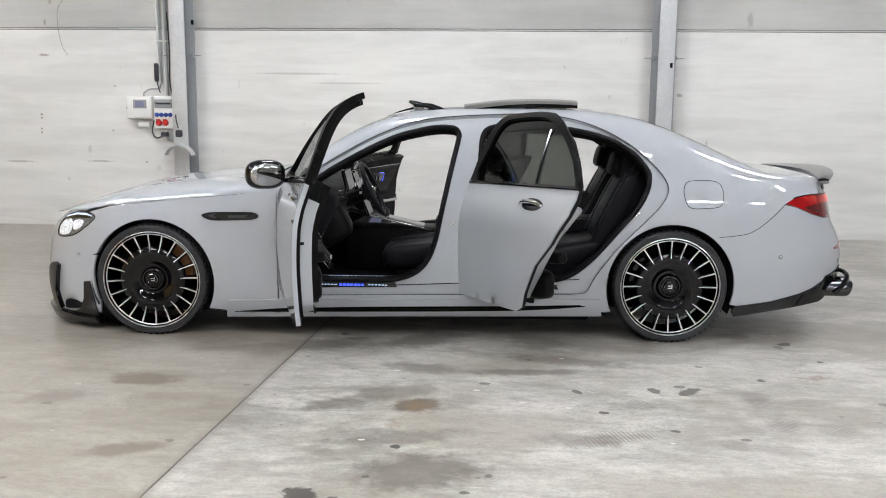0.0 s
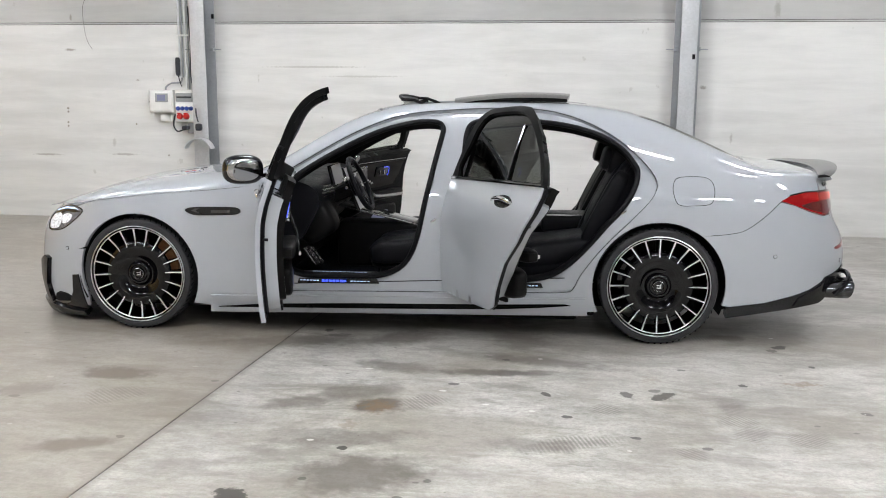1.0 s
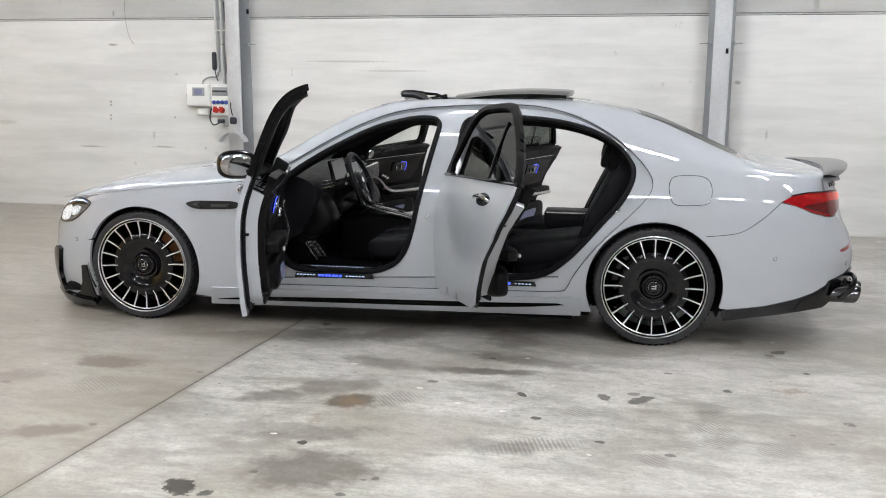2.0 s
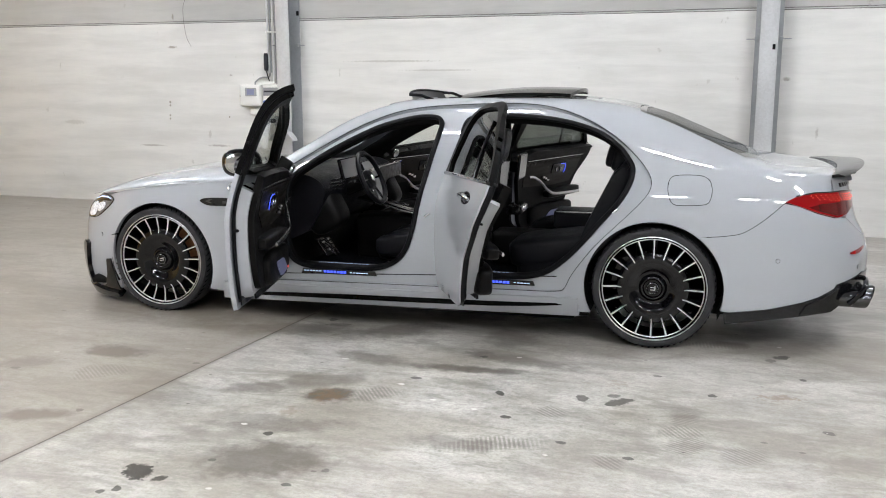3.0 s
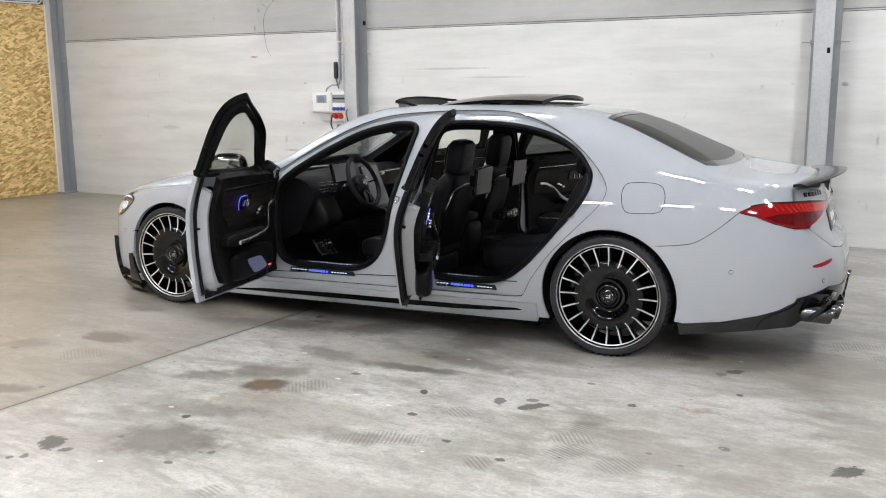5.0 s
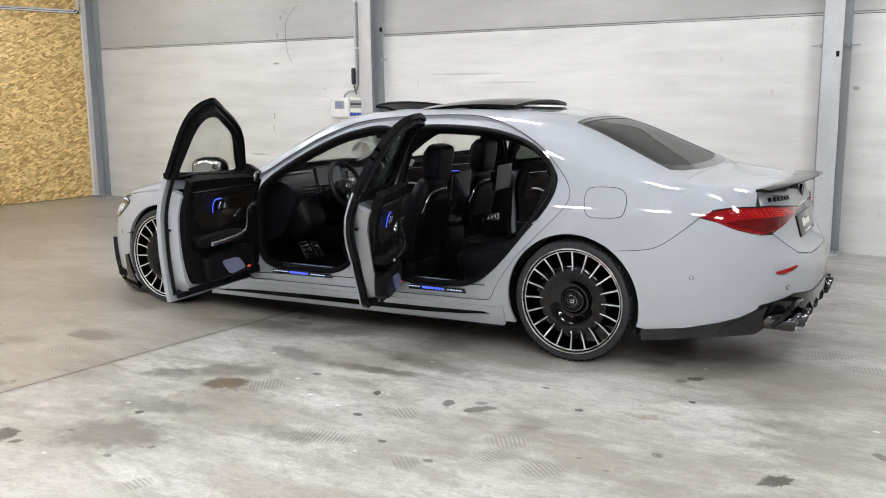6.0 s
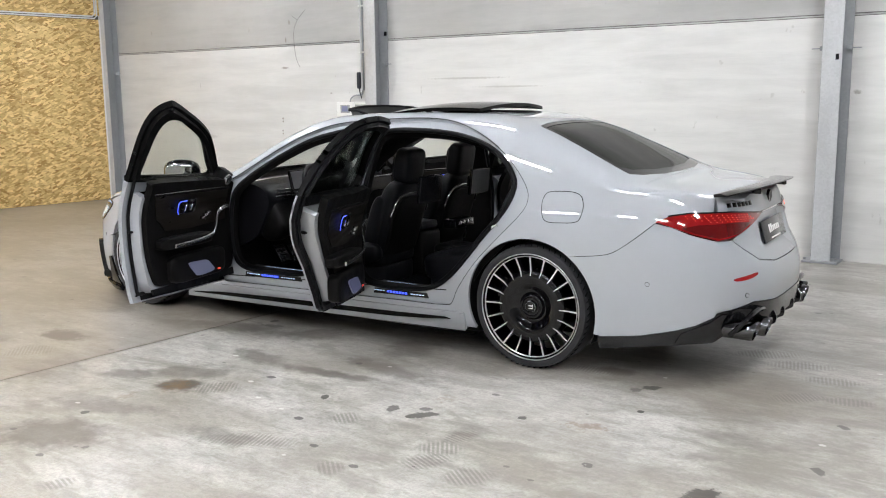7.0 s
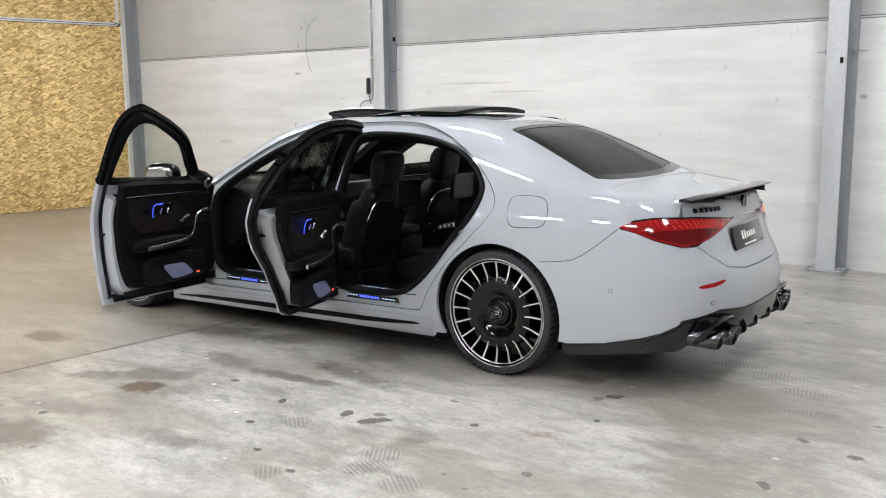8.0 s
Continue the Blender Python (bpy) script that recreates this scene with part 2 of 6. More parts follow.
def wall_material(name, light, dark, streak):
    m = bpy.data.materials.new(name)
    m.use_nodes = True
    nt = m.node_tree
    b = nt.nodes["Principled BSDF"]
    node, join, mathn, remap, blend, noise_of, scaled = chain(nt)
    pos = nt.nodes.new("ShaderNodeNewGeometry").outputs["Position"]
    long = noise_of(scaled(pos, (0.5, 1, 4.0)), 1.6, 8, 0.65, 0.3)
    big = noise_of(pos, 0.8, 4)
    spots = noise_of(scaled(pos, (1, 1, 0.6)), 9, 4)
    col = blend(remap(mathn("ADD", mathn("MULTIPLY", long, streak), mathn("MULTIPLY", big, 1 - streak)), 0.32, 0.68, 0, 1), dark, light)
    col = blend(remap(spots, 0.70, 0.74, 0, 0.35), col, (0.35, 0.33, 0.30))
    # scuffs, drill marks and filled holes
    mark = None
    rough_edge = mathn("MULTIPLY", mathn("SUBTRACT", noise_of(pos, 45, 4, 0.6), 0.5), 1.8)
    for x, z, a, c, power in SCUFFS:
        vec = pos
        if mark is not None:
            n = nt.nodes.new("ShaderNodeVectorMath")
            n.operation = "MULTIPLY_ADD"
            join(mark, n.inputs[0])
            n.inputs[1].default_value = (1e-6, 0, 1e-6)
            join(pos, n.inputs[2])
            vec = n.outputs[0]
        mp = nt.nodes.new("ShaderNodeMapping")
        mp.vector_type = "TEXTURE"
        mp.inputs["Location"].default_value, mp.inputs["Scale"].default_value = (x, 4.6, z), (a, 4, c)
        join(vec, mp.inputs["Vector"])
        ln = nt.nodes.new("ShaderNodeVectorMath")
        ln.operation = "LENGTH"
        join(mp.outputs[0], ln.inputs[0])
        k = mathn("MULTIPLY", remap(mathn("ADD", ln.outputs["Value"], rough_edge), 0.5, 1.3, 1, 0), power)
        mark = k if mark is None else mathn("MAXIMUM", mark, k)
    col = blend(mark, col, (0.20, 0.175, 0.14))
    join(col, b.inputs["Base Color"])
    join(remap(long, 0.3, 0.7, 0.5, 0.75), b.inputs["Roughness"])
    k = node("ShaderNodeBump", Strength=0.25, Distance=0.01)
    join(mathn("ADD", long, mathn("MULTIPLY", noise_of(pos, 70, 4), 0.2)), k.inputs["Height"])
    join(k.outputs[0], b.inputs["Normal"])
    return m


def osb_material():
    m = bpy.data.materials.new("strand_board")
    m.use_nodes = True
    nt = m.node_tree
    b = nt.nodes["Principled BSDF"]
    node, join, mathn, remap, blend, noise_of, scaled = chain(nt)
    pos = nt.nodes.new("ShaderNodeNewGeometry").outputs["Position"]
    col = None
    for turn, sc in ((0.12, 38), (-0.5, 34), (0.45, 42)):
        vec = nt.nodes.new("ShaderNodeMapping")
        vec.inputs["Rotation"].default_value = (turn, 0, 0)
        vec.vector_type = "TEXTURE"
        vec.inputs["Scale"].default_value = (1, 3.6, 1)
        join(pos, vec.inputs["Vector"])
        vo = nt.nodes.new("ShaderNodeTexVoronoi")
        vo.inputs["Scale"].default_value = sc
        join(vec.outputs[0], vo.inputs["Vector"])
        sep = nt.nodes.new("ShaderNodeSeparateColor")
        join(vo.outputs["Color"], sep.inputs[0])
        tone = blend(sep.outputs[0], (0.36, 0.205, 0.05), (0.88, 0.66, 0.30))
        col = tone if col is None else blend(remap(sep.outputs[1], 0.45, 0.55, 0, 1), col, tone)
    col = blend(remap(noise_of(scaled(pos, (1, .4, 1)), 42, 4), 0.57, 0.70, 0, 0.7), col, (0.22, 0.11, 0.03))
    join(col, b.inputs["Base Color"])
    b.inputs["Roughness"].default_value = 0.55
    k = node("ShaderNodeBump", Strength=0.3, Distance=0.01)
    join(noise_of(pos, 40, 3), k.inputs["Height"])
    join(k.outputs[0], b.inputs["Normal"])
    return m


def galvanised(name, tone):
    m = bpy.data.materials.new(name)
    m.use_nodes = True
    nt = m.node_tree
    b = nt.nodes["Principled BSDF"]
    node, join, mathn, remap, blend, noise_of, scaled = chain(nt)
    pos = nt.nodes.new("ShaderNodeNewGeometry").outputs["Position"]
    vo = nt.nodes.new("ShaderNodeTexVoronoi")
    vo.inputs["Scale"].default_value = 60
    join(pos, vo.inputs["Vector"])
    sep = nt.nodes.new("ShaderNodeSeparateColor")
    join(vo.outputs["Color"], sep.inputs[0])
    f = mathn("ADD", mathn("MULTIPLY", sep.outputs[0], 0.22), mathn("MULTIPLY", noise_of(scaled(pos, (1, 1, 0.4)), 5, 6), 0.78))
    join(blend(remap(f, 0.3, 0.7, 0, 1), tuple(c * 0.86 for c in tone), tone), b.inputs["Base Color"])
    b.inputs["Metallic"].default_value = 0.35
    join(remap(f, 0.3, 0.7, 0.42, 0.6), b.inputs["Roughness"])
    return m


def paint_material():
    m = material("grey_car_paint", (0.325, 0.338, 0.360), 0.45, 0.0, 1.0, 0.015, 3.0, spec=0.15)
    m.node_tree.nodes["Principled BSDF"].inputs["Coat IOR"].default_value = 1.8
    m.node_tree.nodes["Principled BSDF"].inputs["Coat Roughness"].default_value = 0.015
    return m


FLOOR = floor_material()
WALL = wall_material("pale_concrete", (0.70, 0.69, 0.67), (0.56, 0.552, 0.535), 0.7)
WALL_UP = wall_material("grey_concrete", (0.55, 0.545, 0.53), (0.42, 0.42, 0.41), 0.5)
OSB = osb_material()
STEEL = galvanised("galvanised_steel", (0.62, 0.632, 0.648))
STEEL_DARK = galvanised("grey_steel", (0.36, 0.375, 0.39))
PAINT = paint_material()
GLOSS = material("gloss_black", (0.004, 0.004, 0.005), 0.1, 0, 0.35, spec=0.35)
RUBBER = material("black_rubber", (0.006, 0.006, 0.007), 0.55, var=0.2, scale=30, spec=0.1)
TYRE = material("tyre_rubber", (0.022, 0.022, 0.024), 0.5, var=0.15, scale=20, bump=0.1, bscale=90, spec=0.3)
LEATHER = material("black_leather", (0.0055, 0.0055, 0.007), 0.42, var=0.2, scale=8, bump=0.25, bscale=160, spec=0.18)
TRIM = material("dark_trim", (0.0045, 0.0042, 0.0042), 0.45, var=0.15, scale=10, bump=0.15, bscale=150, spec=0.1)
WOOD = material("dark_wood_veneer", (0.0085, 0.0066, 0.005), 0.4, 0, 0.0, 0.35, 4, stretch=(1, 8, 8), spec=0.2)
CARPET = material("black_carpet", (0.004, 0.004, 0.006), 0.95, var=0.3, scale=80, bump=0.5, bscale=300, spec=0.05)
CHROME = material("polished_chrome", (0.78, 0.78, 0.79), 0.08, 1.0)
DARKCHROME = material("dark_chrome", (0.11, 0.11, 0.113), 0.14, 1.0)
SATIN = material("satin_aluminium", (0.62, 0.62, 0.63), 0.25, 1.0, var=0.05, scale=40)
RIMCUT = material("machined_rim_edge", (0.72, 0.72, 0.73), 0.28, 0.85)
RIMBLACK = material("gloss_black_wheel", (0.002, 0.002, 0.0025), 0.04, 0, 0.0, spec=0.4)
WELL = material("wheel_well_liner", (0.006, 0.006, 0.006), 0.9, var=0.3, scale=30, spec=0.1)
CARBON = material("dark_carbon_fibre", (0.007, 0.007, 0.008), 0.2, 0, 0.5, 0.25, 160, spec=0.2)
ROOFGLASS = material("black_roof_glass", (0.004, 0.004, 0.004), 0.12, 0, 0.0, spec=0.12)
FRAMEBLACK = material("black_window_frame", (0.003, 0.003, 0.003), 0.5, 0, 0.0, 0.1, 8, spec=0.06)
SCREEN = material("black_display_glass", (0.01, 0.01, 0.012), 0.09, 0, 0.0, spec=0.3)
SCREEN_SOFT = material("grey_display_film", (0.10, 0.10, 0.105), 0.3, var=0.1, scale=3)
GLASS = glass("clear_glass", (0.95, 0.965, 0.935))
TINT = glass("tinted_glass", (0.34, 0.36, 0.34))
DARKGLASS = glass("privacy_glass", (0.10, 0.11, 0.085), 0.0)
LAMPRED = material("red_lamp_lens", (0.20, 0.005, 0.007), 0.08, 0, 1.0, emit=0.035, glow=(1, .03, .03))
LAMPDARK = material("dark_red_lens", (0.09, 0.003, 0.004), 0.08, 0, 1.0)
LEDRED = material("lit_red_diode", (0.9, 0.1, 0.05), 0.3, emit=0.75, glow=(1, .08, .04))
LEDBLUE = material("blue_light_strip", (0.05, 0.08, 0.9), 0.4, emit=1.5, glow=(.06, .11, 1))
LEDWHITE = material("cool_white_diodes", (0.6, 0.7, 1), 0.4, emit=0.7, glow=(.55, .7, 1))
HEADGLASS = material("headlamp_chrome", (0.70, 0.74, 0.80), 0.3, 0.0, 1.0, 0.35, 70)
HEADBODY = material("smoked_lamp_chrome", (0.10, 0.106, 0.118), 0.2, 0.0, 1.0, 0.4, 45)
COPPER = material("bronze_brake_caliper", (0.17, 0.075, 0.03), 0.35, 0.4)
WHITEPLASTIC = material("white_plastic", (0.78, 0.78, 0.76), 0.4, var=0.03, scale=8)
GREYPLASTIC = material("grey_plastic", (0.30, 0.31, 0.32), 0.45, var=0.05, scale=8)
BLUEPLASTIC = material("blue_socket_plastic", (0.03, 0.08, 0.35), 0.4)
REDPLASTIC = material("red_socket_plastic", (0.55, 0.02, 0.015), 0.4)
CABLE = material("dark_cable", (0.02, 0.022, 0.03), 0.5)
JOINT = material("dark_joint_sealant", (0.10, 0.095, 0.09), 0.8)
TUBEWHITE = material("white_conduit", (0.72, 0.73, 0.74), 0.35)
CEIL = material("grey_ceiling_sheet", (0.15, 0.15, 0.15), 0.7, var=0.05, scale=1)
LAMPLIT = material("lamp_diffuser", (1, 1, 1), 0.5, emit=LAMP, glow=(0.965, 0.985, 1.025))


# ---- building blocks ----
def obj(name, verts, faces, mat, parent=None, label="", normals=None, smooth=True):
    me = bpy.data.meshes.new(name)
    me.from_pydata(verts, [], faces)
    me.materials.append(mat)
    if smooth:
        me.polygons.foreach_set("use_smooth", [True] * len(me.polygons))
    if normals is not None:
        me.normals_split_custom_set(normals)
    me.update()
    ob = new(name, me)
    if parent:
        ob.parent = parent
    if label:
        ob["label"] = label
    return ob


def part(name, bm, mat, parent=None, label="", smooth=True, angle=40):
    me = bpy.data.meshes.new(name)
    bmesh.ops.recalc_face_normals(bm, faces=bm.faces[:])
    if smooth:
        for f in bm.faces:
            f.smooth = True
        for e in bm.edges:
            if len(e.link_faces) == 2 and e.calc_face_angle(0) > radians(angle):
                e.smooth = False
    bm.to_mesh(me)
    bm.free()
    me.materials.append(mat)
    ob = new(name, me)
    if parent:
        ob.parent = parent
    if label:
        ob["label"] = label
    return ob


def box(bm, lo, hi, bevel=0.0, seg=2, m=None):
    lo, hi = Vector(lo), Vector(hi)
    r = bmesh.ops.create_cube(bm, size=1, matrix=Matrix.Translation((lo + hi) / 2) @ Matrix.Diagonal((*(hi - lo), 1)))
    vs = r["verts"]
    if bevel:
        es = list({e for v in vs for e in v.link_edges})
        out = bmesh.ops.bevel(bm, geom=es, offset=bevel, segments=seg, profile=0.5, affect="EDGES")
        vs = list({v for f in out["faces"] for v in f.verts} | {v for v in vs if v.is_valid})
    if m:
        bmesh.ops.transform(bm, matrix=m, verts=vs)
    return bm


def boxes(*items):
    bm = bmesh.new()
    for it in items:
        box(bm, *it)
    return bm


def pillow(bm, m, sx, sy, sz, e=0.45, nu=28, nv=16):
    """A cushion-like rounded block."""
    def p(c, k):
        return math.copysign(abs(c) ** k, c)
    rows = []
    for j in range(nv + 1):
        b = -math.pi / 2 + math.pi * j / nv
        if j in (0, nv):
            rows.append([bm.verts.new(m @ Vector((0, 0, sz * (-1 if j == 0 else 1))))])
            continue
        rows.append([bm.verts.new(m @ Vector((sx * p(math.cos(b), e) * p(math.cos(2 * math.pi * i / nu), e),
                                              sy * p(math.cos(b), e) * p(math.sin(2 * math.pi * i / nu), e), sz * p(math.sin(b), e)))) for i in range(nu)])
    for j in range(nv):
        a, b = rows[j], rows[j + 1]
        for i in range(nu):
            k = (i + 1) % nu
            if len(a) == 1:
                bm.faces.new((a[0], b[k], b[i]))
            elif len(b) == 1:
                bm.faces.new((a[i], a[k], b[0]))
            else:
                bm.faces.new((a[i], a[k], b[k], b[i]))
    return bm


def tube(bm, pts, r, closed=False, seg=8, flat=1.0):
    pts = [Vector(p) for p in pts]
    n = len(pts)
    rings = []
    up = Vector((0, 0, 1))
    for i, p in enumerate(pts):
        a = pts[(i - 1) % n] if closed or i else p
        b = pts[(i + 1) % n] if closed or i < n - 1 else p
        d = (b - a).normalized()
        if abs(d.dot(up)) > 0.95:
            side = d.cross(Vector((0, 1, 0))).normalized()
        else:
            side = d.cross(up).normalized()
        top = side.cross(d).normalized()
        if i and rings:
            prev = rings[-1][1]
            if side.dot(prev) < 0.3:
                side = (prev - d * prev.dot(d)).normalized()
                top = side.cross(d).normalized()
        rad = r(i / max(n - 1, 1)) if callable(r) else r
        rings.append(([bm.verts.new(p + side * math.cos(2 * math.pi * k / seg) * rad + top * math.sin(2 * math.pi * k / seg) * rad * flat) for k in range(seg)], side))
    for i in range(n if closed else n - 1):
        a, b = rings[i][0], rings[(i + 1) % n][0]
        for k in range(seg):
            bm.faces.new((a[k], a[(k + 1) % seg], b[(k + 1) % seg], b[k]))
    if not closed:
        bm.faces.new(rings[0][0])
        bm.faces.new(rings[-1][0][::-1])
    return bm


def lathe(bm, profile, seg=64, m=None, close=False):
    """Turns (radius, along) round the y axis."""
    m = m or Matrix()
    rings = [[bm.verts.new(m @ Vector((r * math.cos(2 * math.pi * i / seg), h, r * math.sin(2 * math.pi * i / seg)))) for i in range(seg)] for r, h in profile]
    for j in range(len(rings) - (0 if close else 1)):
        a, b = rings[j], rings[(j + 1) % len(rings)]
        for i in range(seg):
            k = (i + 1) % seg
            bm.faces.new((a[i], a[k], b[k], b[i]))
    return bm


def smooth_loop(ctrl, per=6, closed=True):
    """Catmull-Rom through the control points."""
    n, out = len(ctrl), []
    for i in range(n if closed else n - 1):
        p0, p1, p2, p3 = [Vector(ctrl[k % n] if closed else ctrl[min(max(k, 0), n - 1)]) for k in (i - 1, i, i + 1, i + 2)]
        for j in range(per):
            t = j / per
            out.append(0.5 * (2 * p1 + (p2 - p0) * t + (2 * p0 - 5 * p1 + 4 * p2 - p3) * t * t + (3 * p1 - p0 - 3 * p2 + p3) * t ** 3))
    if not closed:
        out.append(Vector(ctrl[-1]))
    return [tuple(p) for p in out]


def curve_of(*keys):
    xs, ys = [k[0] for k in keys], [k[1] for k in keys]
    n = len(xs)
    d = [(ys[i + 1] - ys[i]) / (xs[i + 1] - xs[i]) for i in range(n - 1)]
    t = [d[0]] + [0 if d[i - 1] * d[i] <= 0 else 2 * d[i - 1] * d[i] / (d[i - 1] + d[i]) for i in range(1, n - 1)] + [d[-1]]

    def at(x):
        if x <= xs[0]:
            return ys[0] + t[0] * (x - xs[0])
        if x >= xs[-1]:
            return ys[-1] + t[-1] * (x - xs[-1])
        i = 0
        while x > xs[i + 1]:
            i += 1
        h = xs[i + 1] - xs[i]
        u = (x - xs[i]) / h
        return ys[i] * (1 + 2 * u) * (1 - u) ** 2 + t[i] * h * u * (1 - u) ** 2 + ys[i + 1] * u * u * (3 - 2 * u) + t[i + 1] * h * u * u * (u - 1)
    return at


def inside(p, poly):
    x, y = p
    r, j = False, len(poly) - 1
    for i in range(len(poly)):
        xi, yi = poly[i]
        xj, yj = poly[j]
        if (yi > y) != (yj > y) and x < (xj - xi) * (y - yi) / (yj - yi) + xi:
            r = not r
        j = i
    return r


def dense(loop, step):
    out = []
    for i, a in enumerate(loop):
        b = loop[(i + 1) % len(loop)]
        k = max(1, math.ceil(math.dist(a, b) / step))
        out += [(a[0] + (b[0] - a[0]) * j / k, a[1] + (b[1] - a[1]) * j / k) for j in range(k)]
    return out


def inset(loop, d):
    """The loop moved inwards by d."""
    area = sum(loop[i - 1][0] * loop[i][1] - loop[i][0] * loop[i - 1][1] for i in range(len(loop)))
    s = 1 if area > 0 else -1
    out = []
    n = len(loop)
    for i in range(n):
        a, b = Vector(loop[i - 1]), Vector(loop[(i + 1) % n])
        t = (b - a)
        t = t.normalized() if t.length > 1e-9 else Vector((1, 0))
        out.append((loop[i][0] - t.y * d * s, loop[i][1] + t.x * d * s))
    return out

# ---- the hall ----
WALL_Y = 4.62
COLS = (-6.653, -1.455, 3.743, 8.94)
ALONG = Matrix.Translation((3.8, 4.62, 0)) @ Matrix.Rotation(radians(0.9), 4, "Z") @ Matrix.Translation((-3.8, -4.62, 0))
before = set(scene.objects)


def setting(ob, label, category):
    return tagged(ob, label, category, kind="structure")


# two slabs with a sawn joint between them
bm = bmesh.new()
for a, b in (((-11.0, .987), (-11.0, .987)), ((.995, 20.0), (.995, 20.0))):
    lo, hi = a
    pts = [(lo + (.045 * -12 if lo > -5 else 0), -12, 0), (hi + (.045 * -12 if hi < 5 else 0), -12, 0), (hi + (.045 * 5 if hi < 5 else 0), 5, 0), (lo + (.045 * 5 if lo > -5 else 0), 5, 0)]
    top = [bm.verts.new(p) for p in pts]
    low = [bm.verts.new((p[0], p[1], -.15)) for p in pts]
    bm.faces.new(top)
    bm.faces.new(low[::-1])
    for i in range(4):
        bm.faces.new((top[i], low[i], low[(i + 1) % 4], top[(i + 1) % 4]))
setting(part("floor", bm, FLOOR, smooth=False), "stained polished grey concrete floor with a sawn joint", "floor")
bm = bmesh.new()
pts = [(.985 - .54, -12, -.003), (.997 - .54, -12, -.003), (.997 + .225, 5, -.003), (.985 + .225, 5, -.003)]
bm.faces.new([bm.verts.new(p) for p in pts])
setting(part("floor_joint", bm, JOINT, smooth=False), "dark sealed saw cut in the concrete floor", "joint")

# back wall of stacked precast panels, seam at 2.19 m
wall = setting(part("wall_north", boxes(((-9.0, WALL_Y + .02, -.15), (20, WALL_Y + .22, 6.0))), JOINT, smooth=False), "wall of stacked precast concrete panels", "wall")
edges = (-9.0,) + COLS + (20.0,)
for i in range(len(edges) - 1):
    x0, x1 = edges[i] + .004, edges[i + 1] - .004
    part("panel", boxes(((x0, WALL_Y, -.1), (x1, WALL_Y + .03, 2.178), .006)), WALL, wall)
    part("panel", boxes(((x0, WALL_Y, 2.205), (x1, WALL_Y + .03, 4.4), .006)), WALL_UP, wall)
    part("joint_strip", boxes(((x0, WALL_Y + .005, 2.184), (x1, WALL_Y + .02, 2.199), .002)), WALL_UP, wall)
    part("panel", boxes(((x0, WALL_Y, 4.42), (x1, WALL_Y + .03, 6.0), .006)), WALL_UP, wall)


def column(x):
    """A steel H column with its base plate."""
    w, d, f, t = .165, .20, .014, .01
    y0 = WALL_Y - d
    col = part("steel_column", boxes(((x - w / 2, y0, .0), (x + w / 2, y0 + f, 6.0), .003)), STEEL)
    # web and back flange use darker steel: their shade is put into the colour
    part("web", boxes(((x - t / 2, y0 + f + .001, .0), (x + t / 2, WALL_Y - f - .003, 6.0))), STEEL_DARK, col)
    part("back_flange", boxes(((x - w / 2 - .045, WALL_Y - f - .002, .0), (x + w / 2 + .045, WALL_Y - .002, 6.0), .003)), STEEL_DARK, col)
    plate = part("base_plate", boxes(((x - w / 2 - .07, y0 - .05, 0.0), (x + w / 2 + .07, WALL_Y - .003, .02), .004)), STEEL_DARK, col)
    for sx in (-1, 1):
        bm = bmesh.new()
        lathe(bm, [(.0, .0), (.016, .0), (.016, .02), (.0, .02)], 6, Matrix.Translation((x + sx * .135, y0 - .0, .02)) @ Matrix.Rotation(radians(90), 4, "X"))
        part("bolt", bm, STEEL_DARK, plate)
        # clip that holds the panel to the column
        bm = boxes(((x + sx * .09, y0 + .12, 1.885), (x + sx * .132, y0 + .18, 1.925), .004), ((x + sx * .132, y0 + .145, 1.9), (x + sx * .207, y0 + .155, 1.91), .002))
        if sx < 0:
            bm.free()
            bm = boxes(((x - .132, y0 + .12, 1.885), (x - .09, y0 + .18, 1.925), .004), ((x - .207, y0 + .145, 1.9), (x - .132, y0 + .155, 1.91), .002))
        part("clip", bm, STEEL_DARK, col)
    return tagged(col, "galvanised steel H column bolted to the concrete floor", "column", "columns along the wall", "structure")


for x in COLS:
    column(x)
bm = boxes(((COLS[2] + .035, WALL_Y - .224, 1.80), (COLS[2] + .062, WALL_Y - .219, 1.85)))
tagged(part("sticker", bm, RUBBER, smooth=False), "small black sticker on a galvanised column", "sticker")

bm = boxes(((COLS[1] + .11, WALL_Y - .06, 2.235), (COLS[1] + .132, WALL_Y - .03, 2.285), .004))
tagged(part("cable_clip", bm, RUBBER, smooth=False), "small black cable clip beside a steel column", "clip")

wall_things = [ob for ob in scene.objects if ob not in before and not ob.parent and not ob.name.startswith("floor")]
for ob in wall_things:
    ob.matrix_world = ALONG @ ob.matrix_world

# left wall: strand board up to the corner column, not quite square to the back wall
SIDE = Matrix.Translation((-6.66, 4.26, 0)) @ Matrix.Rotation(radians(-8), 4, "Z")
wall_w = setting(part("wall_west", boxes(((-.25, -17, -.1), (-.03, .05, 6.0))), JOINT, smooth=False), "side wall clad in strand board", "wall")
y = 0.0
while y > -16:
    for z0, z1 in ((0.005, 2.70), (2.76, 5.6)):
        part("board", boxes(((-.03, y - 1.247, z0), (0, y, z1), .003)), OSB, wall_w)
    y -= 1.25
wall_w.matrix_world = SIDE
bm = bmesh.new()
for z, y1 in ((2.715, -.05), (2.745, -.08)):
    tube(bm, [(.012, -16, z), (.012, y1 - .04, z), (.012, y1, z + .04), (.012, y1, 5.9)], .011, seg=10)
tr = setting(part("trim", bm, TUBEWHITE), "two pale conduits across the strand board and up its edge", "conduit")
